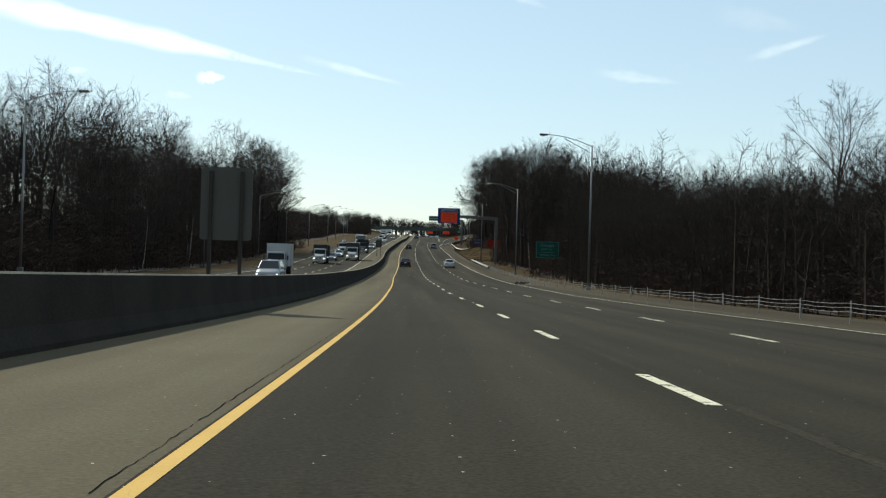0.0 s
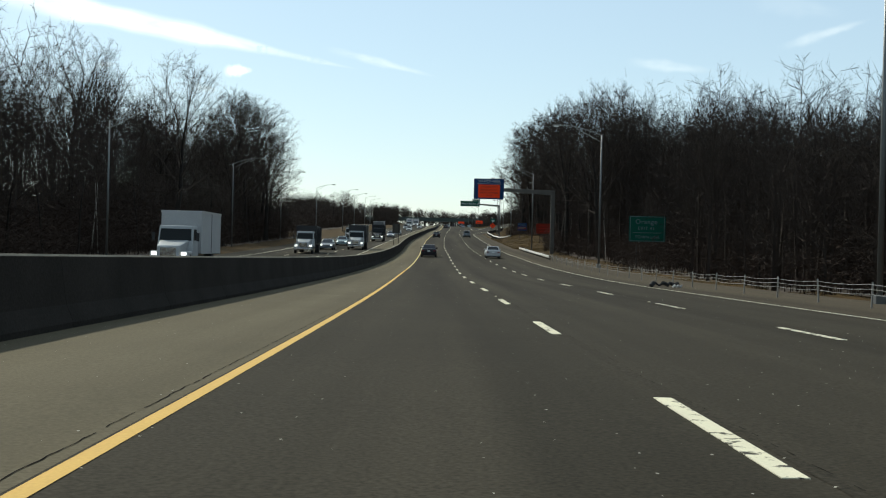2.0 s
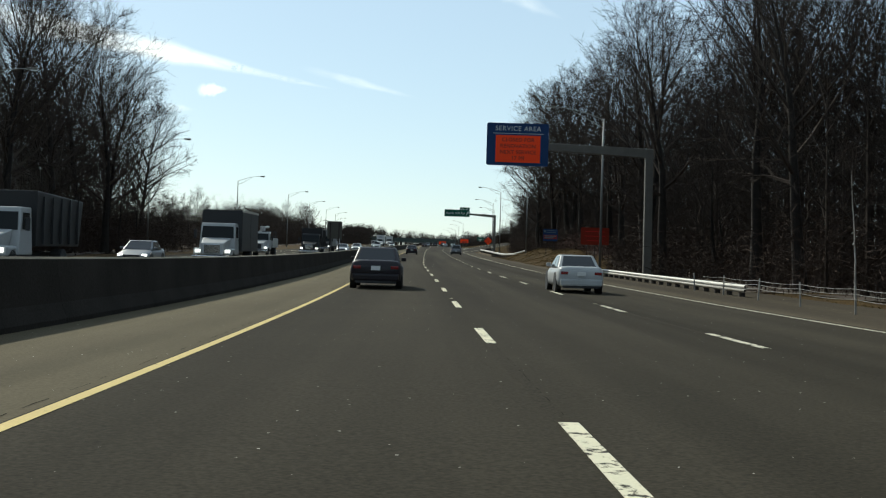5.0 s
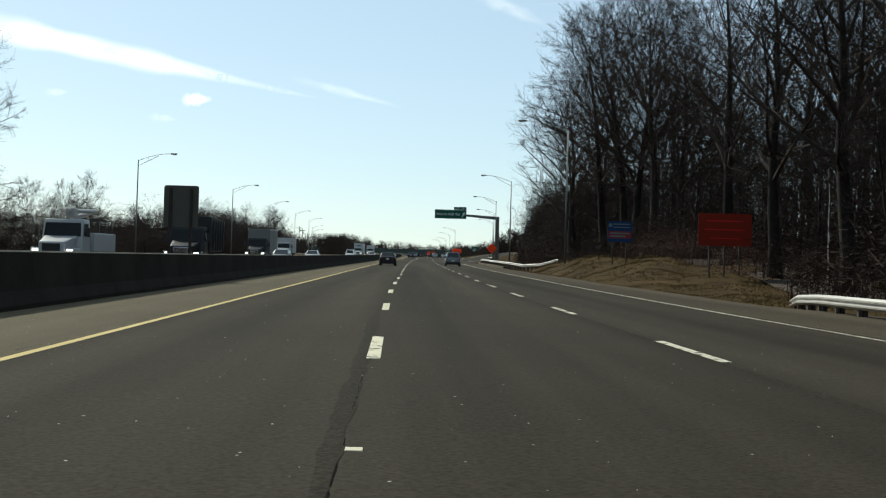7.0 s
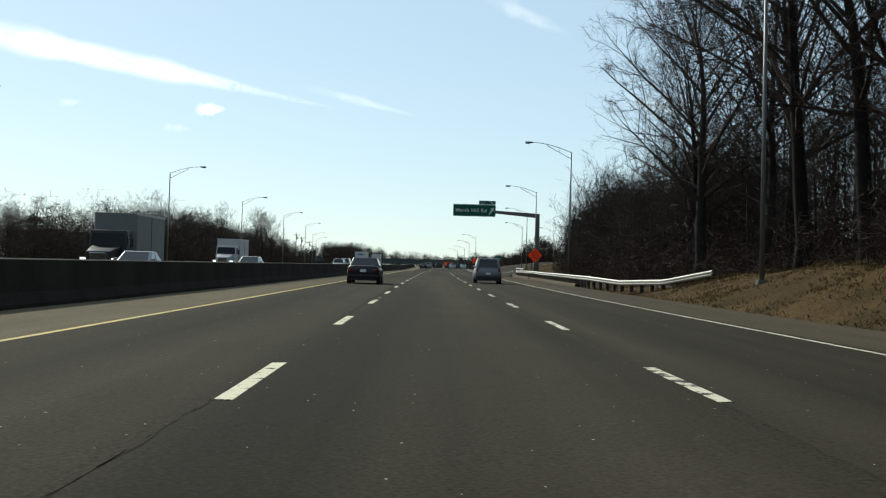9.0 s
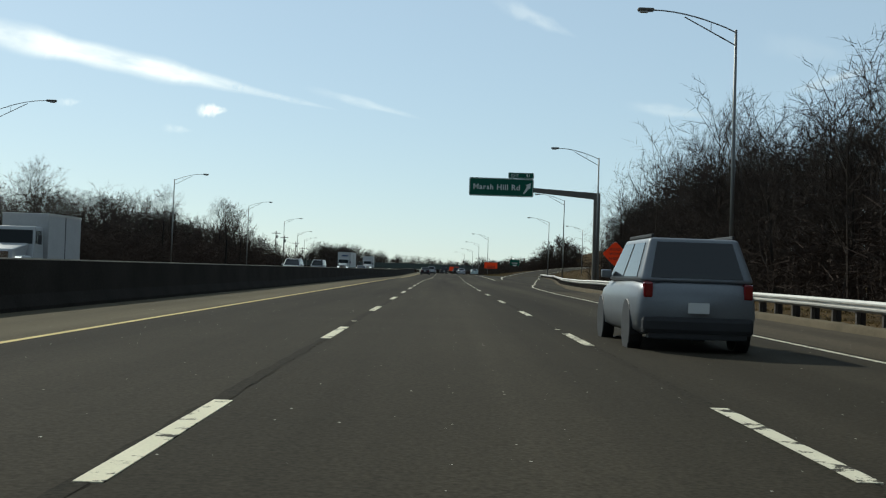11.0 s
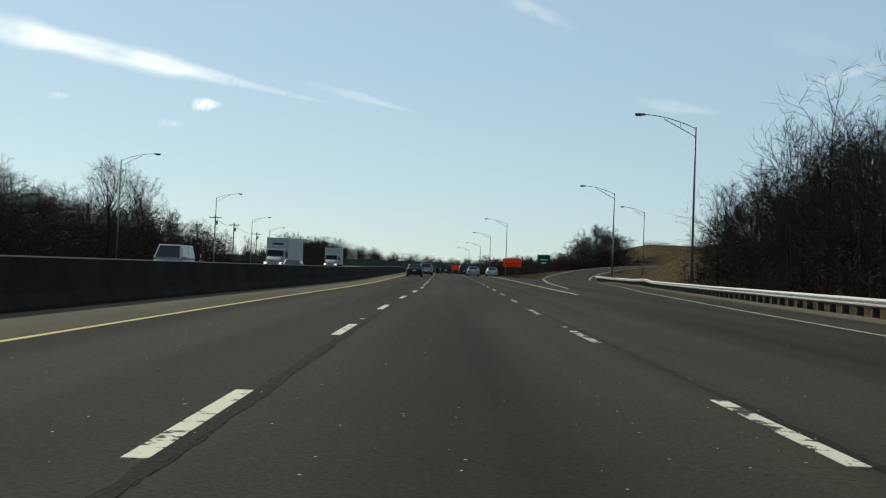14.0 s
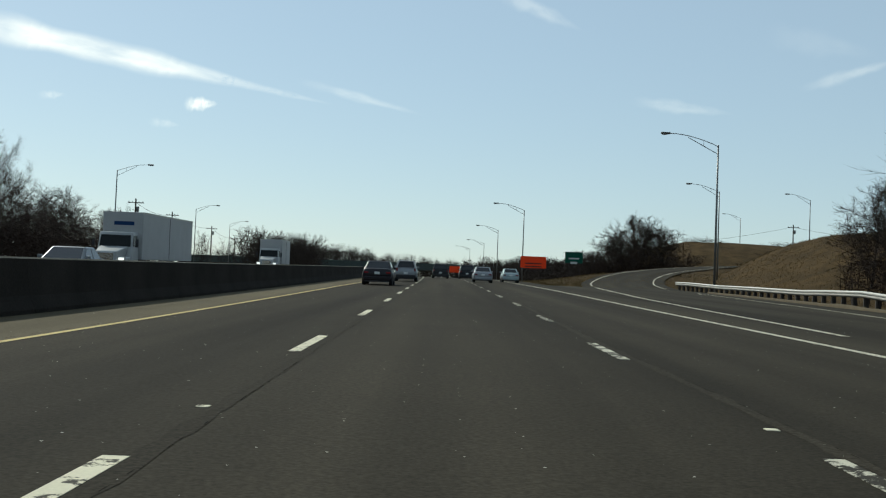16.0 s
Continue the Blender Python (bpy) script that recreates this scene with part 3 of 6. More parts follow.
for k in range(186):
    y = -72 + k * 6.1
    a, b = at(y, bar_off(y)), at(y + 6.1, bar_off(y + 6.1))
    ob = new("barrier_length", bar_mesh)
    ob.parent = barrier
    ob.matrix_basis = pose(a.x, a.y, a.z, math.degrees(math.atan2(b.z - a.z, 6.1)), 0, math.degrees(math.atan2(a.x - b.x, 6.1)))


# ---------------------------------------------------------------- guard rails
def post_mesh(name, w, d, h, material):
    bm = boxes((-w / 2, -d / 2, -0.4, w / 2, d / 2, h), bevel=0.006)
    me = bpy.data.meshes.new(name)
    bm.to_mesh(me)
    bm.free()
    me.materials.append(material)
    return me


def cable_rail(y0, y1, off):
    rail = thing("cable_guardrail", "galvanised three-cable guardrail on thin steel posts", "guardrail")
    post = post_mesh("post", 0.05, 0.05, 1.08, M_DULL)
    ys = np.arange(y0, y1, 4.9)
    rnd = random.Random(8)
    tops = []
    for y in ys:
        x = float(road_x(y)) + off(y)
        z = float(ground_z(x, y))
        ob = new("post", post)
        ob.parent = rail
        ob.matrix_basis = pose(x, y, z, rnd.uniform(-3, 3), rnd.uniform(-3, 3), heading(y))
        tops.append((x - 0.05, y, z))
    for h in (1.0, 0.85, 0.70):
        pts = []
        for (xa, ya, za), (xb, yb, zb) in zip(tops, tops[1:]):
            for k in range(3):
                t = k / 3
                pts.append((xa + (xb - xa) * t, ya + (yb - ya) * t, za + (zb - za) * t + h - 0.05 * math.sin(math.pi * t)))
        bm = bmesh.new()
        tube(bm, pts, 0.009, 5)
        part("cable", bm, M_DULL, rail)
    return rail


def w_beam(pts, label, rust_posts=True):
    """A W-beam rail along points, on posts with blocks."""
    rail = thing("guardrail", label, "guardrail")
    pts = np.array(pts, float)
    seg = np.hypot(*(pts[1:, :2] - pts[:-1, :2]).T)
    dist = np.concatenate([[0], np.cumsum(seg)])
    n = int(dist[-1] / 1.9)
    s = np.linspace(0, dist[-1], n * 2 + 1)
    P = np.stack([np.interp(s, dist, pts[:, k]) for k in range(3)], 1)
    sec = [(0.0, 0.31), (0.035, 0.285), (0.075, 0.25), (0.078, 0.215), (0.0, 0.172), (0.0, 0.142), (0.078, 0.10), (0.075, 0.06), (0.035, 0.025), (0.0, 0.0)]
    sec = sec + [(a - 0.008, b) for a, b in sec[::-1]]
    bm = bmesh.new()
    rings = []
    for i, p in enumerate(P):
        d = P[min(i + 1, len(P) - 1)] - P[max(i - 1, 0)]
        nx, ny = -d[1], d[0]
        ln = math.hypot(nx, ny)
        rings.append([bm.verts.new((p[0] + nx / ln * a, p[1] + ny / ln * a, p[2] + 0.43 + b)) for a, b in sec])
    m = len(sec)
    for u, v in zip(rings, rings[1:]):
        for k in range(m):
            bm.faces.new((u[k], u[(k + 1) % m], v[(k + 1) % m], v[k]))
    bm.faces.new(rings[0])
    bm.faces.new(rings[-1][::-1])
    part("rail", bm, M_STEEL, rail)
    post = post_mesh("post", 0.12, 0.15, 0.72, M_RUST if rust_posts else M_WOODPOST)
    block = post_mesh("block", 0.10, 0.14, 0.34, M_WOODPOST)
    for i in range(1, len(P) - 1, 2):
        d = P[i + 1] - P[i - 1]
        ang = math.degrees(math.atan2(-d[0], d[1]))
        nx, ny = d[1], -d[0]
        ln = math.hypot(nx, ny)
        for me, r, dz in ((post, 0.19, 0.0), (block, 0.06, 0.44)):
            ob = new(me.name.split(".")[0], me)
            ob.parent = rail
            ob.matrix_basis = pose(P[i][0] + nx / ln * r, P[i][1] + ny / ln * r, P[i][2] + dz - (0.04 if dz else 0), 0, 0, ang)
    return rail


cable_rail(22, 214, lambda y: 15.3 + 1.6 * (1 - smooth01(30, 85, y)))


def rail_line(rows):
    out = []
    for y, off, dz in rows:
        x = float(road_x(y)) + off
        out.append((x, y, float(ground_z(x, y)) + dz))
    return out


w_beam(rail_line([(y, 15.6, 0.02) for y in range(206, 256, 4)] + [(257, 15.9, 0.0), (261, 16.6, -0.12), (264, 17.4, -0.3)]),
       "bright galvanised steel guardrail with a flared end")
w_beam(rail_line([(347, 19.7, -0.2), (353, 18.4, -0.1), (361, 17.2, -0.03)] + [(y, 16.3, 0.20) for y in range(370, 416, 8)]
                 + [(y, 16.3 + 11.0 * float(smooth01(420, 620, y)), 0.26 - 0.06 * float(smooth01(425, 450, y))) for y in range(416, 623, 6)]),
       "long galvanised steel guardrail on rusty steel posts")


def kerb_line(y0, y1, step):
    """A low rounded asphalt kerb at the foot of the long guardrail, broken at a gully."""
    verts, faces, rk, i = [], [], random.Random(31), 0
    sec = [(-0.17, -0.3), (-0.13, 0.07), (-0.05, 0.125), (0.08, 0.13), (0.20, 0.09), (0.26, -0.3)]
    y = y0
    while y < y1:
        q = 15.82 + 11.0 * float(smooth01(420, 620, y)) + rk.uniform(-0.02, 0.02)
        x = float(road_x(y)) + q
        z = max(float(ground_z(x, y)) + 0.1, float(road_z(y, q))) + rk.uniform(-0.012, 0.012)
        verts += [(x + a, y, z + b) for a, b in sec]
        if i and not 415 < y < 416.2:
            k = (i - 1) * 6
            faces += [(k + c, k + c + 1, k + c + 7, k + c + 6) for c in range(5)]
        y += step
        i += 1
    return mesh_obj("kerb", verts, faces, M_KERB, smooth=True)


tagged(kerb_line(372, 604, 0.6), "low worn asphalt kerb dusted with sand below the guardrail", "kerb", kind="structure")

# ---------------------------------------------------------------- lamps
def street_lamp(height=12.6, arm=4.0):
    """Tapered pole, curved double-tube arm reaching to -x, and a flat lamp head."""
    lamp = thing("street_lamp", "tall aluminium highway street lamp with a curved truss arm", "street lamp", "highway lamps")
    bm = bmesh.new()
    tube(bm, [(0, 0, -1.6), (0, 0, height * 0.5), (0, 0, height)], [0.115, 0.09, 0.065], 10)
    part("pole", bm, M_POLE, lamp, smooth=True)
    part("base_plate", boxes((-0.2, -0.2, -1.62, 0.2, 0.2, 0.05), bevel=0.02), M_POLE, lamp)
    bm = bmesh.new()
    up = [(-arm * t, 0, height - 0.12 + 0.95 * math.sin(t * math.pi / 2) ** 0.9) for t in np.linspace(0, 1, 9)]
    tube(bm, up, 0.032, 6)
    part("upper_arm", bm, M_POLE, lamp, smooth=True)
    bm = bmesh.new()
    low = [(-arm * 0.62 * t, 0, height - 0.75 + 1.30 * t) for t in np.linspace(0, 1, 5)]
    tube(bm, low, 0.03, 6)
    part("lower_arm", bm, M_POLE, lamp, smooth=True)
    bm = bmesh.new()
    tube(bm, [(-arm * 0.3, 0, height - 0.14), (-arm * 0.3, 0, height + 0.28)], 0.018, 5)
    part("arm_strut", bm, M_POLE, lamp)
    bm = bmesh.new()
    box(bm, -arm - 0.72, -0.16, height + 0.75, -arm + 0.05, 0.16, height + 0.91, bevel=0.06)
    head = part("lamp_head", bm, M_GANTRY, lamp, "dark grey cobra lamp head")
    bm = bmesh.new()
    box(bm, -arm - 0.62, -0.13, height + 0.69, -arm - 0.22, 0.13, height + 0.765, bevel=0.03)
    part("lens", bm, M_BOXWHITE, head)
    return lamp


lamp0 = street_lamp()
RIGHT_LAMPS = [(13.3, 105.2, -2.17), (11.7, 179, -1.94), (9.2, 254, None), (8.7, 335, None), (7.95, 406.7, 3.95), (8.7, 466.7, 5.25), (11.8, 537.2, 7.35),
               (14.9, 606.5, 8.8), (4.1, 690, 9.85), (2.9, 762, 11.3), (1.8, 832, 12.1), (-1.0, 905, None)]
for i, (x, y, z) in enumerate(RIGHT_LAMPS):
    m = pose(x, y, float(ground_z(x, y)) if z is None else z, 0, 0, heading(y))
    if i == 0:
        lamp0.matrix_basis = m
    else:
        copy_thing(lamp0, m)
LEFT_LAMPS = [(-31.4, 89, -1.65), (-33.6, 170, None), (-36.5, 241, None), (-38.4, 299, None), (-40.2, 368, 1.8), (-41.2, 441.7, 4.3), (-44.6, 514.8, 6.45), (-47.0, 588, 8.8),
              (-50.8, 664, 10.85), (-58.0, 745, 12.1), (-65, 818, None), (-73, 890, None)]
for x, y, z in LEFT_LAMPS:
    copy_thing(lamp0, pose(x, y, float(ground_z(x, y)) if z is None else z, 0, 0, 180 + heading(y)))
for x, y, z in ((28.7, 667.6, 11.4), (55.3, 716, 15.6), (63.5, 800, 19.0)):
    copy_thing(lamp0, pose(x, y, z, 0, 0, heading(300) + 10))



# ---------------------------------------------------------------- signs
def sheet(parent, x0, z0, x1, z1, material, y=0.0, thick=0.03, name="panel", radius=0.0, label=""):
    bm = bmesh.new()
    if radius:
        r, poly = radius, []
        for cx, cz, a0 in ((x1 - r, z1 - r, 0), (x0 + r, z1 - r, 90), (x0 + r, z0 + r, 180), (x1 - r, z0 + r, 270)):
            for k in range(5):
                a = radians(a0 + 22.5 * k)
                poly.append((cx + r * math.cos(a), cz + r * math.sin(a)))
        bm2 = bmesh.new()
        bm.free()
        bm = extrude_poly(bm2, poly, "y", y - thick, y)
    else:
        box(bm, x0, y - thick, z0, x1, y, z1)
    return part(name, bm, material, parent, label)


def sign_posts(parent, xs, z0, material=None, w=0.09):
    for x in xs:
        part("post", boxes((x - w / 2, 0.02, -0.5, x + w / 2, 0.02 + w, z0), bevel=0.005), material or M_RUST, parent)


def rim_line(parent, x0, z0, x1, z1, y, material, w=0.05, r=0.12):
    """A painted border, as four thin strips."""
    bm = boxes((x0, y - 0.006, z1 - w, x1, y, z1), (x0, y - 0.006, z0, x1, y, z0 + w),
               (x0, y - 0.006, z0 + w, x0 + w, y, z1 - w), (x1 - w, y - 0.006, z0 + w, x1, y, z1 - w))
    return part("border", bm, material, parent)


# service sign on a cantilever arm
y = 248.3
gz0 = float(ground_z(12.2, y))
service = thing("cantilever_sign", "blue highway service sign with orange closure panel on cantilever arm", "road sign")
put(service, 0, y, 0, heading(y) * 0.3)
bm = bmesh.new()
extrude_poly(bm, [(11.78, gz0 - 0.5), (12.38, gz0 - 0.5), (12.32, 8.72), (11.74, 8.72)], "y", 0.12, 0.62)
part("column", rounded(bm, 0.03, 2), M_GANTRY, service)
part("base_plate", boxes((11.6, -0.06, gz0 - 0.3, 12.56, 0.8, gz0 + 0.09), bevel=0.02), M_GANTRY, service)
bm = bmesh.new()
extrude_poly(bm, [(12.34, 8.02), (12.34, 8.74), (4.3, 8.98), (0.2, 9.08), (0.2, 8.72), (4.3, 8.42), (11.4, 8.08)], "y", 0.16, 0.58)
part("arm", rounded(bm, 0.03, 2), M_GANTRY, service)
for xx in (0.7, 2.05, 3.4):
    part("hanger", boxes((xx - 0.06, 0.0, 7.3, xx + 0.06, 0.155, 10.1)), M_GANTRY, service)
SX0, SX1, SZ0, SZ1 = -0.30, 4.36, 7.16, 10.36
sheet(service, SX0, SZ0, SX1, SZ1, M_BLUE, 0.0, 0.05, radius=0.15, name="blue_panel", label="deep blue sign panel")
rim_line(service, SX0 + 0.06, SZ0 + 0.06, SX1 - 0.06, SZ1 - 0.06, -0.052, M_BLUE)
sheet(service, SX0 + 0.68, SZ0 + 0.24, SX1 - 0.62, SZ1 - 0.92, M_REDORANGE, -0.055, 0.03, name="orange_panel", label="bright red-orange temporary panel")
cx = (SX0 + SX1) / 2 + 0.03
for text, zz in (("CLOSED FOR", 1.93), ("RENOVATION", 1.46), ("NEXT SERVICE", 1.0), ("17 MI", 0.56)):
    words(text, 0.40, M_BLACKTEXT, service, cx, SZ0 + zz, -0.092, space=1.06)
words("SERVICE AREA", 0.50, M_LEGEND, service, cx, SZ1 - 0.42, -0.056, space=1.1)
part("divider", boxes((cx - 1.9, -0.06, SZ1 - 0.80, cx + 1.9, -0.052, SZ1 - 0.765)), M_LEGEND, service)

# exit sign on a cantilever arm
y = 473.7
gz1 = float(ground_z(9.6, y))
exit_sign = thing("cantilever_sign", "green highway exit sign on a tapered brown steel cantilever", "road sign")
put(exit_sign, 0, y, 0)
EX0, EX1, EZ0, EZ1 = -3.9, 2.80, 14.4, 16.3
bm = bmesh.new()
extrude_poly(bm, [(9.18, gz1 - 0.5), (9.85, gz1 - 0.5), (9.8, 15.05), (9.15, 15.05)], "y", 0.1, 0.6)
part("column", bm, M_GANTRY, exit_sign)
bm = bmesh.new()
extrude_poly(bm, [(9.8, 14.30), (9.8, 15.06), (2.0, 15.45), (-2.6, 15.6), (-2.6, 15.25), (2.0, 15.03), (8.8, 14.46)], "y", 0.14, 0.54)
part("arm", bm, M_GANTRY, exit_sign)
sheet(exit_sign, EX0, EZ0, EX1, EZ1, M_GREEN, 0.0, 0.06, radius=0.14, name="green_panel")
rim_line(exit_sign, EX0 + 0.05, EZ0 + 0.05, EX1 - 0.05, EZ1 - 0.05, -0.062, M_LEGEND, 0.045)
sheet(exit_sign, 0.15, EZ1 + 0.02, EX1, EZ1 + 0.62, M_GREEN, 0.0, 0.06, radius=0.1, name="exit_tab")
rim_line(exit_sign, 0.19, EZ1 + 0.06, EX1 - 0.04, EZ1 + 0.58, -0.062, M_LEGEND, 0.03)
words("Marsh Hill Rd", 0.80, M_LEGEND, exit_sign, -1.05, 15.33, -0.066, space=1.1, bold=0.012)
words("EXIT", 0.36, M_LEGEND, exit_sign, 0.82, EZ1 + 0.30, -0.066, space=1.1)
words("41", 0.48, M_LEGEND, exit_sign, 2.2, EZ1 + 0.32, -0.066, bold=0.008)
bm = bmesh.new()
extrude_poly(bm, [(1.72, 14.77), (1.84, 14.69), (2.36, 15.33), (2.44, 15.21), (2.52, 15.87), (1.96, 15.63), (2.12, 15.53)], "y", -0.07, -0.062)
part("arrow", bm, M_LEGEND, exit_sign)


def ground_sign(label, x, y, w, h, low, material, posts=2, rz=0.0, post_mat=None):
    s = thing("road_sign", label, "road sign")
    put(s, x, y, float(ground_z(x, y)), rz)
    sheet(s, -w / 2, low, w / 2, low + h, material, 0.0, 0.02, radius=0.12 if h > 1 else 0.06)
    xs = [0.0] if posts == 1 else [-w * 0.28, w * 0.28]
    sign_posts(s, xs, low + h - 0.1, post_mat)
    return s


def bars(s, rows, material, y=-0.024, name="legend_bar"):
    for x0, z0, x1, z1 in rows:
        part(name, boxes((x0, y - 0.004, z0, x1, y, z1)), material, s)


# green town sign
s = ground_sign("green town-limit sign on steel posts before bare woods", 16.7, 181.6, 3.6, 2.55, 3.05, M_GREEN)
rim_line(s, -1.70, 3.10, 1.70, 5.55, -0.022, M_SIGNTEXT, 0.045)
words("Orange", 0.66, M_SIGNTEXT, s, -0.1, 5.02, -0.026, space=1.1)
words("EXIT 41", 0.46, M_SIGNTEXT, s, -0.1, 4.36, -0.026, space=1.1)
bars(s, [(-1.45, 3.92, 1.45, 3.96)], M_SIGNTEXT)
words("TOWN LINE", 0.42, M_SIGNTEXT, s, 0.0, 3.50, -0.026, space=1.08)

# orange work sign
s = ground_sign("orange construction sign with a shade-darkened face on three steel posts", 13.75, 294, 3.2, 1.95, 1.85, M_SHADEORANGE)
sign_posts(s, [0.0], 3.7)
bars(s, [(-1.1, 3.32, 1.05, 3.38), (-1.2, 2.80, 1.15, 2.86), (-0.9, 2.28, 0.95, 2.34)], M_RED)

# route marker sign, blue with red
s = ground_sign("blue information sign with a red and white panel on posts", 10.25, 312, 1.85, 1.55, 1.55, M_BLUE)
bars(s, [(-0.5, 2.85, 0.75, 2.93), (-0.5, 2.62, 0.7, 2.69)], M_SIGNTEXT)
bm = bmesh.new()
extrude_poly(bm, [(-0.72 + 0.14 * math.cos(k * math.pi / 6), 2.8 + 0.14 * math.sin(k * math.pi / 6)) for k in range(12)], "y", -0.03, -0.022)
part("round_emblem", bm, M_SIGNTEXT, s)
part("red_panel", boxes((-0.85, -0.03, 1.82, 0.85, -0.022, 2.35)), M_BRICKRED, s)
bars(s, [(-0.75, 2.14, 0.72, 2.26), (-0.75, 1.92, 0.4, 2.04)], M_SIGNTEXT, -0.032)


def diamond(label, x, y, low, half, lines, material):
    s = thing("road_sign", label, "road sign")
    put(s, x, y, float(ground_z(x, y)))
    bm = bmesh.new()
    r = 0.08
    extrude_poly(bm, [(0, low), (r, low), (half, low + half - r), (half, low + half + r), (r, low + 2 * half), (-r, low + 2 * half), (-half, low + half + r), (-half, low + half - r), (-r, low)], "y", -0.02, 0)
    part("panel", bm, material, s)
    sign_posts(s, [-0.35, 0.35], low + half)
    for k, text in enumerate(lines):
        words(text, 0.27, M_BLACKTEXT, s, 0, low + half + 0.34 * (1 - k), -0.026, space=1.1)
    return s


diamond("orange diamond road-work warning sign behind the guardrail", 6.65, 437.7, 2.15, 0.86, ("ROAD", "WORK", "AHEAD"), M_REDORANGE)

# exit area signs
s = ground_sign("orange construction sign on posts in the grass gore", 4.55, 672, 3.5, 1.6, 1.9, M_REDORANGE)
bars(s, [(-1.1, 2.45, 1.1, 2.6), (-1.1, 2.05, 1.1, 2.2), (-0.9, 1.65, 0.9, 1.8)], M_BLACKTEXT)
s = ground_sign("small green exit sign on posts in the grass", 11.9, 690, 2.7, 1.7, 2.4, M_GREEN)
bars(s, [(-0.8, 3.0, 0.8, 3.2), (-0.5, 2.3, 0.5, 2.6)], M_LEGEND)
s = ground_sign("distant orange construction sign beside the road", -5.4, 790, 3.7, 1.5, 2.0, M_REDORANGE)


# backs of signs that stand on the median behind the barrier
def sign_back(x, y, w, h, low):
    s = thing("road_sign", "bare aluminium back of a sign standing behind the barrier", "road sign")
    put(s, x, y, float(road_z(y)))
    bm = bmesh.new()
    bm.free()
    sheet(s, -w / 2, low, w / 2, low + h, M_SIGNBACK, 0.02, 0.03, radius=0.09)
    for xx in (-w * 0.30, w * 0.30):
        part("post", boxes((xx - 0.05, -0.11, 0.0, xx + 0.05, -0.012, low + h - 0.12), bevel=0.005), M_RUST, s)
    return s


sign_back(-6.36, 34.5, 1.50, 2.12, 2.03)
sign_back(-13.5, 269.2, 1.35, 1.62, 2.05)


# ---------------------------------------------------------------- overpass
OV = 1000.0
ox = float(road_x(OV))
oz = float(road_z(OV)) + 7.4
bridge = thing("overpass", "long steel girder highway overpass on concrete piers", "bridge")
put(bridge, ox, OV, oz)
part("deck", boxes((-90, -1.0, 0.0, 90, 12.0, 1.9)), M_BRIDGE, bridge)
part("parapet", boxes((-90, -1.15, 1.9, 90, -0.95, 2.8)), M_BRIDGE, bridge)
for k in range(-24, 25):
    part("fence_post", boxes((k * 3.7 - 0.05, -1.1, 2.8, k * 3.7 + 0.05, -1.0, 4.2)), M_STEEL, bridge)
for xx0, xx1 in ((-90, -34), (26, 90)):
    bm = bmesh.new()
    extrude_poly(bm, [(xx0, -12), (xx1 + (8 if xx1 < 0 else 0), -12), (xx1, 0), (xx0, 0)] if xx1 < 0 else [(xx0 - 8, -12), (xx1, -12), (xx1, 0), (xx0, 0)], "y", 0.2, 10.8)
    part("abutment", bm, M_CONCRETE, bridge)
for xx in (-32, -5.2, 16):
    part("pier", boxes((xx - 0.7, 0.5, -9.6, xx + 0.7, 10.5, 0.0), bevel=0.05), M_CONCRETE, bridge)


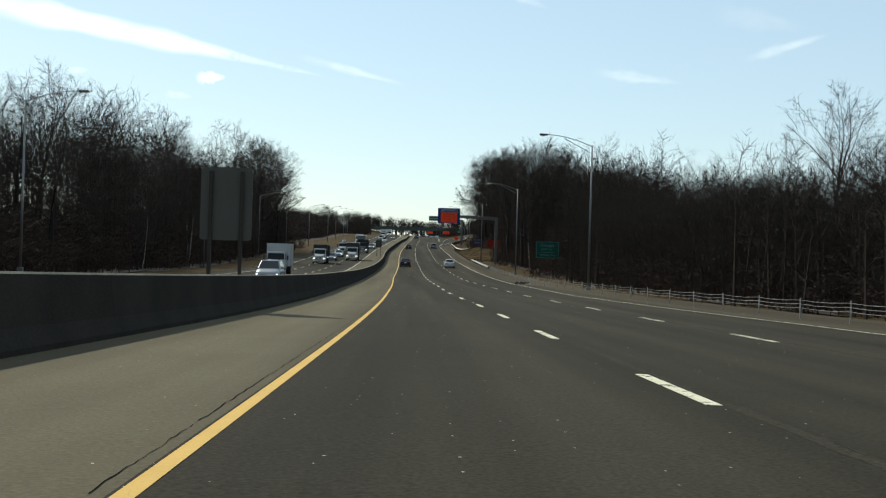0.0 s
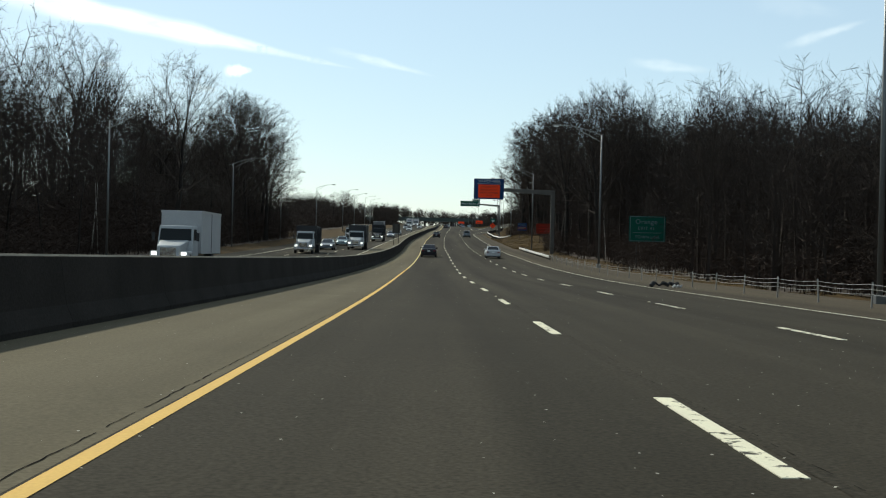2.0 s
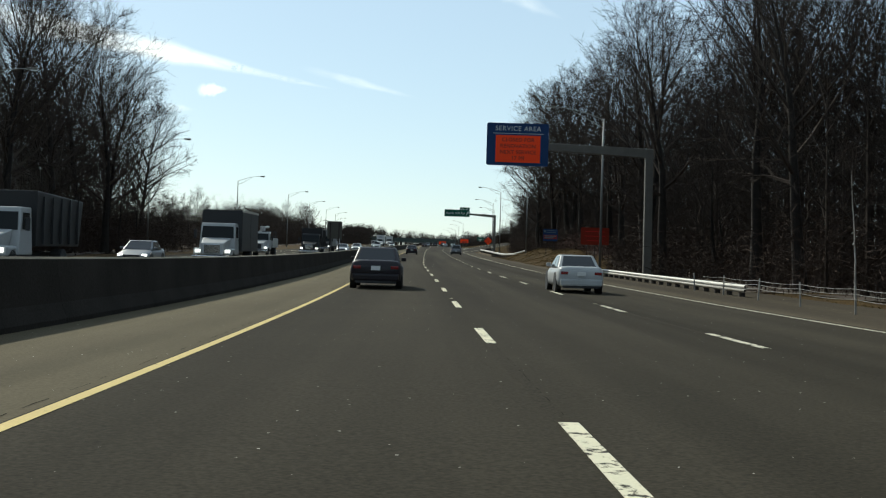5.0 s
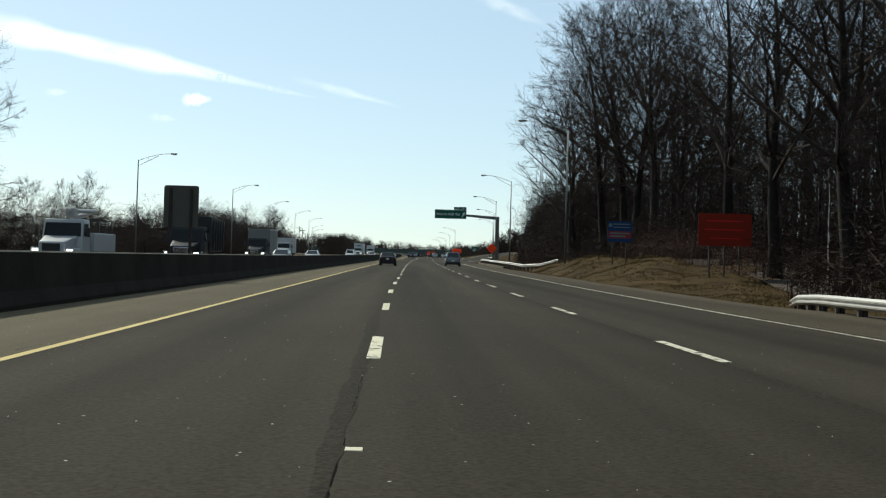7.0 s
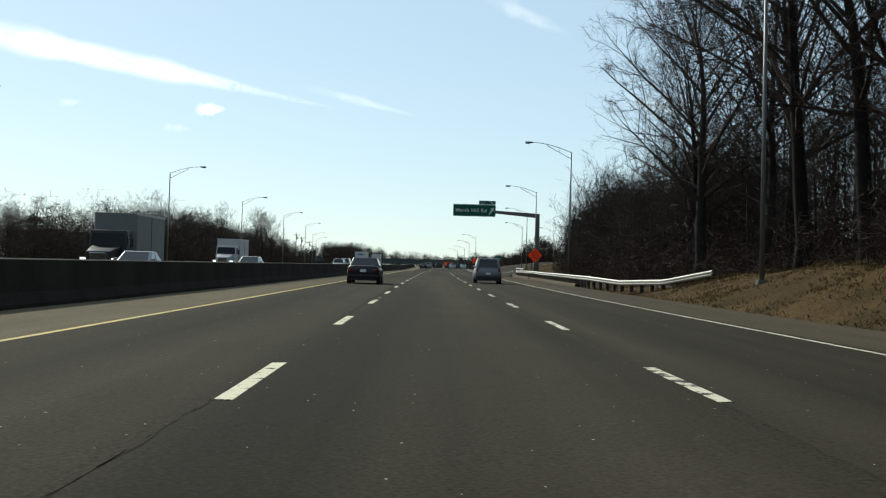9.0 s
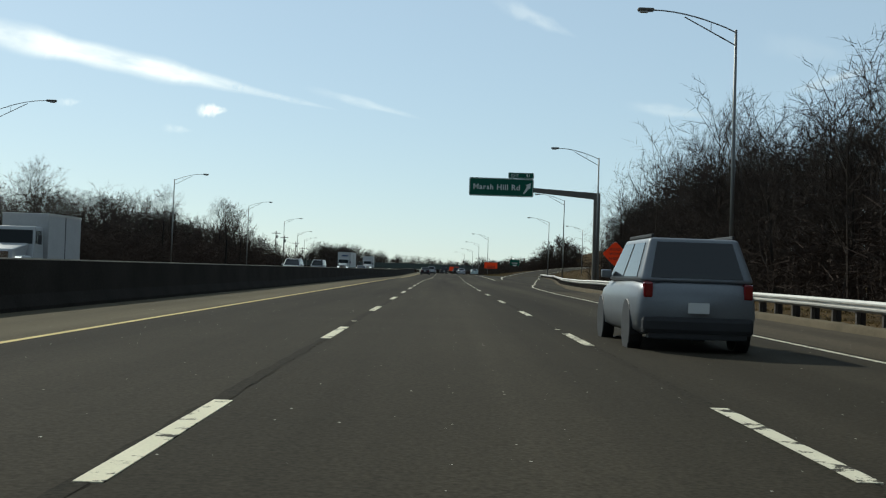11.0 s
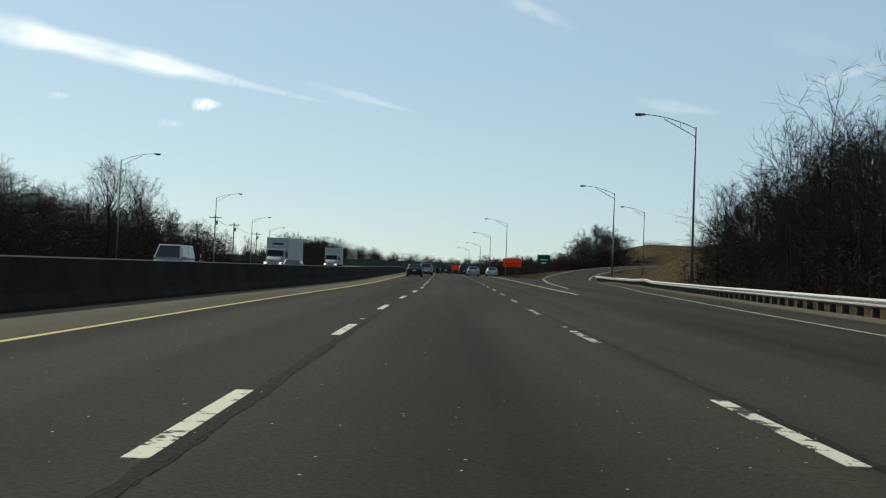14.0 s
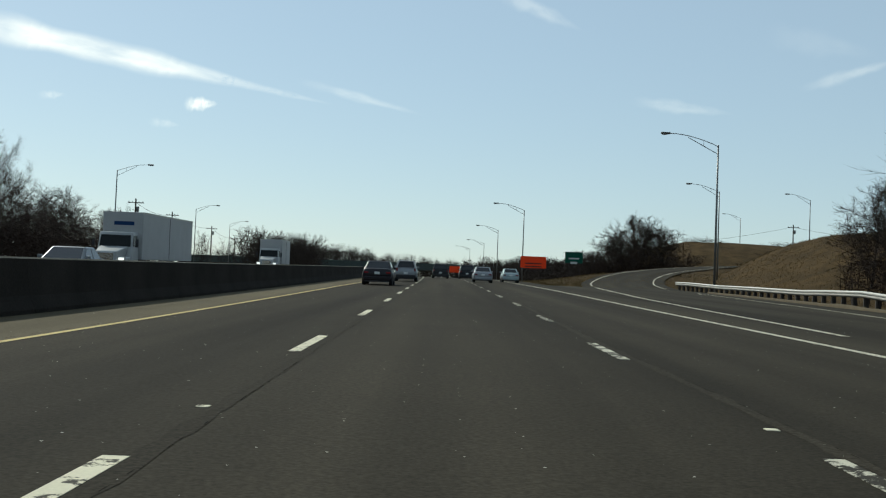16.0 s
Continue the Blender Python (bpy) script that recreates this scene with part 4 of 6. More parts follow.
# ---------------------------------------------------------------- high thin clouds
def streak(x, y, z, length, width, tilt, seed, strength, name="contrail", label="thin bright streak of cirrus cloud"):
    """A long wisp of high cloud, far off."""
    rnd = random.Random(seed)
    n = 40
    verts, faces, uvs = [], [], []
    for i in range(n + 1):
        t = i / n
        w = width * math.sin(math.pi * min(1, t * 1.0) ** 0.6) ** 0.7 * (0.9 + 0.12 * math.sin(t * 17 + seed) + 0.06 * math.sin(t * 41 + 2 * seed)) + 1
        for s in (-1, 1):
            u = (t - 0.5) * length
            c, sn = math.cos(radians(tilt)), math.sin(radians(tilt))
            v = s * w / 2
            verts.append((x + u * c - v * sn, y, z + u * sn + v * c))
            uvs.append((t, 0.5 + s * 0.5))
        if i:
            faces.append((2 * i - 2, 2 * i, 2 * i + 1, 2 * i - 1))
    m = bpy.data.materials.new("cloud_" + str(seed))
    m.use_nodes = True
    nn, l = m.node_tree.nodes, m.node_tree.links
    nn.remove(nn["Principled BSDF"])
    tr, em, mx = nn.new("ShaderNodeBsdfTransparent"), nn.new("ShaderNodeEmission"), nn.new("ShaderNodeMixShader")
    em.inputs[0].default_value, em.inputs[1].default_value = (1.0, 0.99, 0.96, 1), 1.2
    uv, sep = nn.new("ShaderNodeUVMap"), nn.new("ShaderNodeSeparateXYZ")
    l.new(uv.outputs[0], sep.inputs[0])
    fade = []
    for k in (0, 1):
        f = nn.new("ShaderNodeMath")
        f.operation = 'PINGPONG'
        f.inputs[1].default_value = 0.5
        l.new(sep.outputs[k], f.inputs[0])
        r = nn.new("ShaderNodeMapRange")
        r.interpolation_type = 'SMOOTHSTEP'
        r.inputs["From Max"].default_value = 0.42
        l.new(f.outputs[0], r.inputs["Value"])
        fade.append(r)
    no = nn.new("ShaderNodeTexNoise")
    no.inputs["Scale"].default_value, no.inputs["Detail"].default_value = 6.0, 6
    mp = nn.new("ShaderNodeMapping")
    mp.inputs["Scale"].default_value = (1.0, 0.25, 1)
    mp.inputs["Location"].default_value = (seed, seed * 0.7, 0)
    l.new(uv.outputs[0], mp.inputs["Vector"])
    l.new(mp.outputs[0], no.inputs["Vector"])
    nr = nn.new("ShaderNodeMapRange")
    nr.inputs["From Min"].default_value, nr.inputs["From Max"].default_value = 0.15, 0.6
    l.new(no.outputs["Fac"], nr.inputs["Value"])
    a, b, c = nn.new("ShaderNodeMath"), nn.new("ShaderNodeMath"), nn.new("ShaderNodeMath")
    for q in (a, b, c):
        q.operation = 'MULTIPLY'
    l.new(fade[0].outputs[0], a.inputs[0])
    l.new(fade[1].outputs[0], a.inputs[1])
    l.new(a.outputs[0], b.inputs[0])
    l.new(nr.outputs[0], b.inputs[1])
    l.new(b.outputs[0], c.inputs[0])
    c.inputs[1].default_value = strength
    l.new(c.outputs[0], mx.inputs[0])
    l.new(tr.outputs[0], mx.inputs[1])
    l.new(em.outputs[0], mx.inputs[2])
    l.new(mx.outputs[0], nn["Material Output"].inputs[0])
    ob = mesh_obj(name, verts, faces, m, uvs=uvs)
    return tagged(ob, label, "cloud", kind="structure")


CY = 4300.0
streak(-1230, CY, 797, 1440, 130, -10.9, 3, 1.0)
streak(-600, CY, 674, 420, 34, -10.5, 4, 0.2)
streak(-845, CY + 20, 628, 120, 62, 3, 5, 1.1, "cloud", "small bright puff of cloud")
streak(-325, CY, 664, 460, 44, -13.0, 6, 0.22)
streak(710, CY, 672, 360, 60, -5.0, 7, 0.2)
streak(1250, CY, 800, 380, 56, 19.0, 8, 0.2)
streak(230, CY, 975, 360, 80, -23.0, 9, 0.2)
streak(-960, CY + 20, 560, 120, 40, -4, 10, 0.2)
streak(-1330, CY + 20, 640, 100, 40, 4, 11, 0.25)
streak(1150, CY + 20, 900, 420, 130, -8, 12, 0.06)

# ---------------------------------------------------------------- bare trees
class Wood:
    """Collects tapered twig prisms into plain vertex and face lists."""

    def __init__(self):
        self.v, self.f = [], []

    def limb(self, pts, radii, sides):
        base = len(self.v)
        n = len(pts)
        for i, p in enumerate(pts):
            d = (pts[min(i + 1, n - 1)] - pts[max(i - 1, 0)]).normalized()
            a = d.orthogonal().normalized()
            b = d.cross(a)
            for k in range(sides):
                q = p + (a * math.cos(2 * math.pi * k / sides) + b * math.sin(2 * math.pi * k / sides)) * radii[i]
                self.v.append(tuple(q))
        for i in range(n - 1):
            for k in range(sides):
                u, w = base + i * sides + k, base + i * sides + (k + 1) % sides
                self.f.append((u, w, w + sides, u + sides))

    def twig(self, p, q, r):
        d = (q - p).normalized()
        a = d.orthogonal().normalized() * r
        b = d.cross(a.normalized()) * r
        base = len(self.v)
        self.v += [tuple(p + a), tuple(p - a * 0.5 + b * 0.87), tuple(p - a * 0.5 - b * 0.87), tuple(q)]
        self.f += [(base, base + 1, base + 3), (base + 1, base + 2, base + 3), (base + 2, base, base + 3)]


    def sliver(self, p, q, r):
        """A twig too thin to show more than one face."""
        d = (q - p).normalized()
        a = d.orthogonal()
        k = len(self.v) * 2.399
        a = (a.normalized() * math.cos(k) + d.cross(a.normalized()) * math.sin(k)) * r
        base = len(self.v)
        self.v += [tuple(p + a), tuple(p - a), tuple(q)]
        self.f += [(base, base + 1, base + 2)]


def grow(rnd, start, direction, length, steps, wander, lift):
    pts, p, d = [start], start.copy(), direction.normalized()
    for _ in range(steps):
        d = (d + Vector((rnd.uniform(-wander, wander), rnd.uniform(-wander, wander), rnd.uniform(-wander, wander) + lift))).normalized()
        p = p + d * (length / steps)
        pts.append(p.copy())
    return pts


def veer(rnd, d, angle, up=0.25):
    """A direction that leaves d by an angle, a little more often upwards."""
    q = Vector((rnd.gauss(0, 1), rnd.gauss(0, 1), rnd.gauss(0, 1) + up))
    q = q - d * q.dot(d)
    q = q.normalized() if q.length > 1e-4 else d.orthogonal().normalized()
    return (d * math.cos(angle) + q * math.sin(angle)).normalized()


def reach(s, d, mid, wide, tall):
    """How far it is from s along d to the skin of a rounded crown round (0, 0, mid)."""
    p, q = Vector((s.x / wide, s.y / wide, (s.z - mid) / tall)), Vector((d.x / wide, d.y / wide, d.z / tall))
    a, b, c = q.dot(q), p.dot(q), p.dot(p) - 1
    return max(0.0, (-b + math.sqrt(max(0.0, b * b - a * c))) / a)


def tree(seed, height, spread, clear, limbs, subs, twigs, thick, bark, category="tree", label="tall bare leafless deciduous tree at the wood's edge", low=1.05, fine=5):
    """A bare tree: a tapered trunk, rising limbs, forking branches, and sprays of fine twigs at their ends. low: radians by which the lowest limbs lean out."""
    rnd = random.Random(seed)
    ob = thing("tree", label, category, "bare woods")
    trunk, crown = Wood(), Wood()
    foot = height * clear * 0.62
    mid, tall = (height + foot) / 2, (height - foot) / 2
    tp = grow(rnd, Vector((0, 0, -0.4)), Vector((rnd.uniform(-0.06, 0.06), rnd.uniform(-0.06, 0.06), 1)), height * 0.8, 9, 0.08, 0.05)
    tr = [thick * (1 - 0.93 * (i / 9)) ** 1.05 + 0.012 for i in range(10)]
    tr[0] *= 1.35
    trunk.limb(tp, tr, 7)
    for k in range(limbs):
        g0 = ((k + rnd.random()) / limbs) ** 1.1
        f = clear + (0.99 - clear) * g0
        i = min(8, int(f * 9))
        s = tp[i].lerp(tp[i + 1], f * 9 - i)
        ang = k * 2.4 + rnd.uniform(-0.5, 0.5)
        lean = (low + (0.35 - low) * g0) * rnd.uniform(0.7, 1.2)
        d = Vector((math.cos(ang) * math.sin(lean), math.sin(ang) * math.sin(lean), math.cos(lean)))
        ln = max(1.0, reach(s, d, mid, spread, tall) * rnd.uniform(0.80, 1.0))
        lp = grow(rnd, s, d, ln, 5, 0.17, 0.015)
        r0 = max(0.035, tr[i] * 0.5)
        crown.limb(lp, [max(0.016, r0 * (1 - 0.85 * q / 5)) for q in range(6)], 4)
        for j in range(subs):
            g = 0.18 + 0.82 * (j + rnd.random()) / subs
            a = min(4, int(g * 5))
            s2 = lp[a].lerp(lp[a + 1], g * 5 - a)
            d = veer(rnd, (lp[a + 1] - lp[a]).normalized(), rnd.uniform(0.45, 1.15), 0.15)
            l2 = min(ln * (0.62 - 0.34 * g), 0.35 + reach(s2, d, mid, spread, tall)) * rnd.uniform(0.75, 1.1)
            bp = grow(rnd, s2, d, l2, 3, 0.2, 0.02)
            r1 = max(0.016, r0 * 0.42 * (1 - 0.6 * g))
            crown.limb(bp, [r1, r1 * 0.75, r1 * 0.5, r1 * 0.25], 3)
            for m in range(twigs):
                h = 0.2 + 0.8 * (m + rnd.random()) / twigs
                b = min(2, int(h * 3))
                s3 = bp[b].lerp(bp[b + 1], h * 3 - b)
                d3 = veer(rnd, (bp[b + 1] - bp[b]).normalized(), rnd.uniform(0.25, 1.0), 0.1)
                l3 = max(0.5, l2 * (0.62 - 0.25 * h)) * rnd.uniform(0.7, 1.2)
                e = s3 + d3 * l3
                crown.sliver(s3, e, 0.014)
                for n in range(fine):
                    u = s3.lerp(e, (n + 0.4 + 0.5 * rnd.random()) / fine)
                    crown.sliver(u, u + veer(rnd, d3, rnd.uniform(0.3, 1.0), 0.1) * (0.25 + 0.45 * l3) * rnd.uniform(0.5, 1.0), 0.0095)
    mesh_obj("trunk", trunk.v, trunk.f, bark, ob, smooth=True)
    mesh_obj("crown", crown.v, crown.f, M_TWIG, ob)
    return ob


BIG = [tree(20 + k, 20 + 1.5 * (k % 3), 6.2 + 0.6 * (k % 2), 0.30 + 0.05 * (k % 3), 16, 8, 6, 0.25 + 0.03 * k, M_BARK, fine=6) for k in range(6)]
SLIM = [tree(60 + k, 16 + 1.5 * k, 3.6, 0.42, 11, 6, 5, 0.13, M_PALE if k == 2 else M_BARK, label="slender bare leafless tree among denser woods", low=0.75) for k in range(4)]
SMALL = [tree(90 + k, 7.5 + k, 3.6, 0.10, 14, 6, 6, 0.12, M_BARK, label="low bushy bare tree at the roadside", low=0.95) for k in range(4)]
WIDE = [tree(140 + k, 24, 7.2, 0.28, 24, 10, 7, 0.40, M_BARK, fine=6, label="broad old bare tree overhanging the grassy bank", low=1.1) for k in range(3)]
BUSH = [tree(170 + k, 6.4, 4.6, 0.03, 20, 9, 7, 0.12, M_BARK, "bush", "rounded dense dark bush on the ramp hillside", low=1.25) for k in range(2)]
rt = random.Random(5)
used = set()


def plant(kinds, x, y, scale, sink=0.0):
    k = kinds[rt.randrange(len(kinds))]
    m = pose(x, y, float(ground_z(x, y)) - sink, rt.uniform(-3, 3), rt.uniform(-3, 3), rt.uniform(0, 360)) @ Matrix.Scale(scale, 4)
    if k not in used:
        used.add(k)
        k.matrix_basis = m
        return k
    return copy_thing(k, m)


def wood_edge(y):
    """Offset at which the right-hand wood begins."""
    return 24.5 - 1.5 * smooth01(200, 250, y) + 2.5 * smooth01(262, 285, y) * (1 - smooth01(335, 352, y)) + 0.8 * math.sin(y * 0.13)


def stems(seed, n, size, height, trunk, arms=7, sub=2):
    """A thicket: many upright stems crossed by twigs."""
    rnd = random.Random(seed)
    wd = Wood()
    for _ in range(n):
        p = Vector((rnd.uniform(-size, size), rnd.uniform(-size, size), -0.3))
        h = height * rnd.uniform(0.5, 1.0) * math.sqrt(max(0.1, 1 - 0.5 * (p.x ** 2 + p.y ** 2) / size ** 2))
        q = p + Vector((rnd.uniform(-0.9, 0.9), rnd.uniform(-0.9, 0.9), h))
        wd.twig(p, q, trunk * rnd.uniform(0.4, 1.3))
        for _ in range(arms):
            s = p.lerp(q, rnd.uniform(0.06, 0.95) ** 0.8)
            e = s + Vector((rnd.uniform(-1, 1), rnd.uniform(-1, 1), rnd.uniform(-0.2, 0.7))) * rnd.uniform(0.6, 1.6)
            wd.sliver(s, e, rnd.uniform(0.022, 0.04))
            for _ in range(sub):
                g = s.lerp(e, rnd.uniform(0.3, 0.95))
                wd.sliver(g, g + Vector((rnd.uniform(-0.8, 0.8), rnd.uniform(-0.8, 0.8), rnd.uniform(-0.3, 0.6))), 0.018)
    return np.array(wd.v), np.array(wd.f)


def grove(seed, n, size, height, limbs=10, subs=6, twigs=5, fat=1.0):
    """A block of plain far trees: trunk, rising limbs, branches and twigs."""
    rnd = random.Random(seed)
    wd = Wood()
    for _ in range(n):
        p = Vector((rnd.uniform(-size, size), rnd.uniform(-size, size), -0.3))
        h = height * rnd.uniform(0.74, 1.0)
        q = p + Vector((rnd.uniform(-0.5, 0.5), rnd.uniform(-0.5, 0.5), h * 0.82))
        wd.twig(p, q, 0.10 + 0.07 * rnd.random())
        for k in range(limbs):
            f = (k + rnd.random()) / limbs
            s = p.lerp(q, 0.14 + 0.84 * f)
            ang, lean = k * 2.4 + rnd.uniform(-0.6, 0.6), (1.2 - 0.8 * f) * rnd.uniform(0.7, 1.2)
            d = Vector((math.cos(ang) * math.sin(lean), math.sin(ang) * math.sin(lean), math.cos(lean)))
            ln = max(0.8, reach(s - Vector((p.x, p.y, 0)), d, h * 0.56, h * 0.27, h * 0.44) * rnd.uniform(0.8, 1.0))
            e = s + d * ln
            wd.twig(s, e, 0.045 * fat)
            for j in range(subs):
                g = 0.2 + 0.8 * (j + rnd.random()) / subs
                u = s.lerp(e, g)
                d2 = veer(rnd, d, rnd.uniform(0.45, 1.15), 0.15)
                l2 = ln * (0.62 - 0.32 * g) * rnd.uniform(0.75, 1.2)
                t = u + d2 * l2
                wd.sliver(u, t, 0.026 * fat)
                for m in range(twigs):
                    w = u.lerp(t, 0.15 + 0.85 * (m + rnd.random()) / twigs)
                    wd.sliver(w, w + veer(rnd, d2, rnd.uniform(0.3, 1.0), 0.1) * (0.3 + 0.5 * l2) * rnd.uniform(0.6, 1.1), 0.019 * fat)
    return np.array(wd.v), np.array(wd.f)


DEEP = [grove(200 + k, 8, 5.0, 17 + 1.5 * k) for k in range(4)]
LOW = [grove(210 + k, 9, 4.5, 9.6 + 0.5 * k, 11, 6, 5, 0.6) for k in range(3)]
FAR = [grove(260 + k, 9, 5.5, 11 + k, 10, 5, 5, 1.9) for k in range(3)]
THICK = [stems(230 + k, 40, 3.2, 4.5 + k, 0.035) for k in range(3)]


class Stuff:
    """Gathers copies of a block of growth into one joined object."""

    def __init__(self, name, label, material):
        self.name, self.label, self.material, self.v, self.f, self.n = name, label, material, [], [], 0

    def add(self, blocks, x, y, s=1.0, sz=1.0):
        v, f = blocks[rt.randrange(len(blocks))]
        a = rt.uniform(0, 2 * math.pi)
        c, n = math.cos(a) * s, math.sin(a) * s
        self.v.append(np.stack([v[:, 0] * c - v[:, 1] * n + x, v[:, 0] * n + v[:, 1] * c + y, v[:, 2] * s * sz + float(ground_z(x, y))], 1))
        self.f.append(f + self.n)
        self.n += len(v)

    def line(self, blocks, y0, y1, step, off, spread, s=1.0, sz=1.0):
        y = y0
        while y < y1:
            o = (off(y) if callable(off) else off) + rt.uniform(-spread, spread)
            k = sz(y) if callable(sz) else sz
            self.add(blocks, float(road_x(y)) + o, y, s * rt.uniform(0.9, 1.1), k * rt.uniform(0.85, 1.1))
            y += step * rt.uniform(0.85, 1.15)

    def done(self):
        ob = mesh_obj(self.name, np.concatenate(self.v).tolist(), np.concatenate(self.f).tolist(), self.material)
        return tagged(ob, self.label, "woods", kind="stuff")


def height_right(y):
    """Growth of the right-hand wood: low at first, tall by the bank."""
    return float(np.interp(y, [60, 95, 125, 158, 195, 225, 260, 300, 330], [0.44, 0.42, 0.46, 0.58, 0.86, 1.05, 1.17, 1.22, 1.25]))


def row_h(kinds, y0, y1, step, off, spread, scale):
    y = y0
    while y < y1:
        o = (off(y) if callable(off) else off) + rt.uniform(-spread, spread)
        plant(kinds, float(road_x(y)) + o, y, (scale(y) if callable(scale) else scale) * rt.uniform(0.9, 1.07))
        y += step * rt.uniform(0.7, 1.35)


# right-hand wood
row_h(BIG + SLIM, 48, 250, 8.0, lambda y: wood_edge(y) + 1.0, 1.5, height_right)
row_h(WIDE + BIG + SLIM, 252, 374, 7.0, lambda y: wood_edge(y) + 1.5, 1.5, lambda y: 0.92 * height_right(y))
row_h(BIG, 60, 374, 8.5, lambda y: wood_edge(y) + 8, 2.5, height_right)
row_h(BIG, 232, 312, 7.0, lambda y: wood_edge(y) + 4.5, 1.5, lambda y: 1.05 * height_right(y))
row_h(SLIM + BIG, 254, 374, 7.5, lambda y: wood_edge(y) + 14, 2.5, height_right)
for x, y, s in ((15.6, 339, 1.06), (14.2, 348, 1.06), (15.2, 360, 0.92), (14.2, 372, 0.8), (18.6, 330, 1.0), (15.5, 384, 0.7)):
    plant(WIDE, x, y, s)
w = Stuff("deep_wood", "dense dark bare woods behind the roadside trees", M_TWIG)
for off, step, k in ((3.5, 4.2, 1.0), (9, 4.4, 1.08), (15, 4.4, 1.16), (22, 5.0, 1.2)):
    w.line(LOW, 44, 168, step, lambda y: wood_edge(y) + off, 1.5, 1.0, lambda y: k * (1.0 + 0.5 * float(smooth01(130, 168, y))))
w.line(DEEP, 160, 250, 5.2, lambda y: wood_edge(y) + 8, 2.5, 1.0, lambda y: height_right(y) * 1.12)
w.line(DEEP, 160, 250, 5.6, lambda y: wood_edge(y) + 18, 3, 1.1, lambda y: height_right(y) * 1.12)
w.line(DEEP, 250, 385, 9, lambda y: wood_edge(y) + 10, 2.5, 1.0, lambda y: height_right(y) * 1.0)
w.line(DEEP, 250, 395, 8, lambda y: wood_edge(y) + 24, 3, 1.1, lambda y: height_right(y) * 0.95)
w.done()
w = Stuff("thicket", "tangled brown brush under the trees", M_BRUSH)
w.line(THICK, 40, 400, 6.5, lambda y: wood_edge(y) + 0.8, 1.2, 0.9)
w.line(THICK, 40, 400, 6.5, lambda y: wood_edge(y) + 6.0, 2.0, 1.2)
w.line(THICK, 60, 395, 9, lambda y: wood_edge(y) + 15, 2.0, 2.0)
w.done()
# two taller trees over the low wood
plant([BIG[1]], 29.4, 108.6, 0.84)
plant([BIG[4]], 36.4, 108.6, 0.88)
# left-hand wood
row_h(BIG + SLIM, 48, 304, 7.5, lambda y: -31.5 + 1.5 * float(smooth01(200, 250, y)), 1.5, lambda y: 0.60 + 0.45 * float(smooth01(88, 155, y)) + 0.1 * float(smooth01(220, 260, y)))
row_h(BIG, 48, 312, 9.5, -39, 2.5, lambda y: 0.62 + 0.47 * float(smooth01(88, 155, y)))
w = Stuff("deep_wood", "dense dark bare woods across the highway", M_TWIG)
for y, o, s in ((304, -31.5, 0.8), (312, -32, 0.8), (320, -31.5, 0.8), (328, -32, 0.78), (334, -33, 0.68), (343, -34.5, 0.5)):
    plant(BIG, float(road_x(y)) + o, y, s)
for y, o, s in ((258, -32, 0.95), (270, -31, 1.0), (281, -32, 1.0), (291, -32, 0.88), (300, -34, 0.78)):
    plant(WIDE, float(road_x(y)) + o, y, s)
# a broad tree leans out where the left-hand wood ends
copy_thing(WIDE[1], pose(float(road_x(318)) - 34.6, 318, float(ground_z(float(road_x(318)) - 34.6, 318)), 0, 0, 140) @ Matrix.Scale(0.83, 4))
row_h(SMALL, 356, 385, 8, -38, 2, 1.0)
w.line(DEEP, 20, 328, 6.5, -40, 2.5, 1.0, lambda y: 0.66 + 0.49 * float(smooth01(88, 155, y)))
w.line(DEEP, 20, 330, 8.0, -51, 3, 1.15, lambda y: 0.62 + 0.48 * float(smooth01(88, 155, y)))
w.done()
w = Stuff("thicket", "tangled brown brush across the highway", M_BRUSH)
w.line(THICK, 20, 340, 6.5, -32, 1.5)
w.line(THICK, 20, 330, 6, -36, 2, 1.6)
w.line(THICK, 20, 340, 7, -43, 2, 1.9)
w.line(THICK, 20, 310, 9, -58, 2, 2.3)
w.line(THICK, 330, 560, 6, -44, 2.5, 0.95)
w.line(THICK, 335, 560, 7, -52, 2.5, 1.1)
w.line(THICK, 440, 730, 6, -48, 2.5, 1.7)
w.line(THICK, 540, 720, 7, -56, 2.5, 1.7)
w.done()
# lower growth past the left-hand wood
row_h(SMALL, 345, 440, 11, -46, 4, 0.62)
row_h(BIG, 436, 700, 8.0, -46, 3, lambda y: 0.44 + 0.24 * float(smooth01(470, 510, y)) - 0.12 * float(smooth01(640, 690, y)))
row_h(SMALL, 440, 740, 8, -50, 3, lambda y: 0.85 + 0.35 * float(smooth01(490, 520, y)) - 0.3 * float(smooth01(690, 720, y)))
row_h(BIG, 450, 668, 11, -56, 3, lambda y: 0.46 + 0.18 * float(smooth01(490, 530, y)))
row_h(SMALL + SLIM, 690, 860, 10, -50, 4, lambda y: 0.8)
w = Stuff("deep_wood", "bare woods along the far side of the highway", M_TWIG)
w.line(DEEP, 445, 660, 9, -60, 4, 0.9, lambda y: 0.55 + 0.17 * float(smooth01(490, 530, y)))
w.line(DEEP, 560, 720, 8, -62, 4, 1.0, 0.62)
w.line(DEEP, 340, 545, 13, -76, 4, 1.3, 0.36)
w.done()
# growth between the bank and the exit
row_h(SMALL, 384, 590, 6.0, lambda y: 29.5 + 10 * float(smooth01(430, 600, y)), 2, lambda y: 1.2)
row_h(BIG, 392, 575, 14, lambda y: 34 + 10 * float(smooth01(430, 600, y)), 3, lambda y: 0.58 + 0.1 * float(smooth01(470, 500, y)))
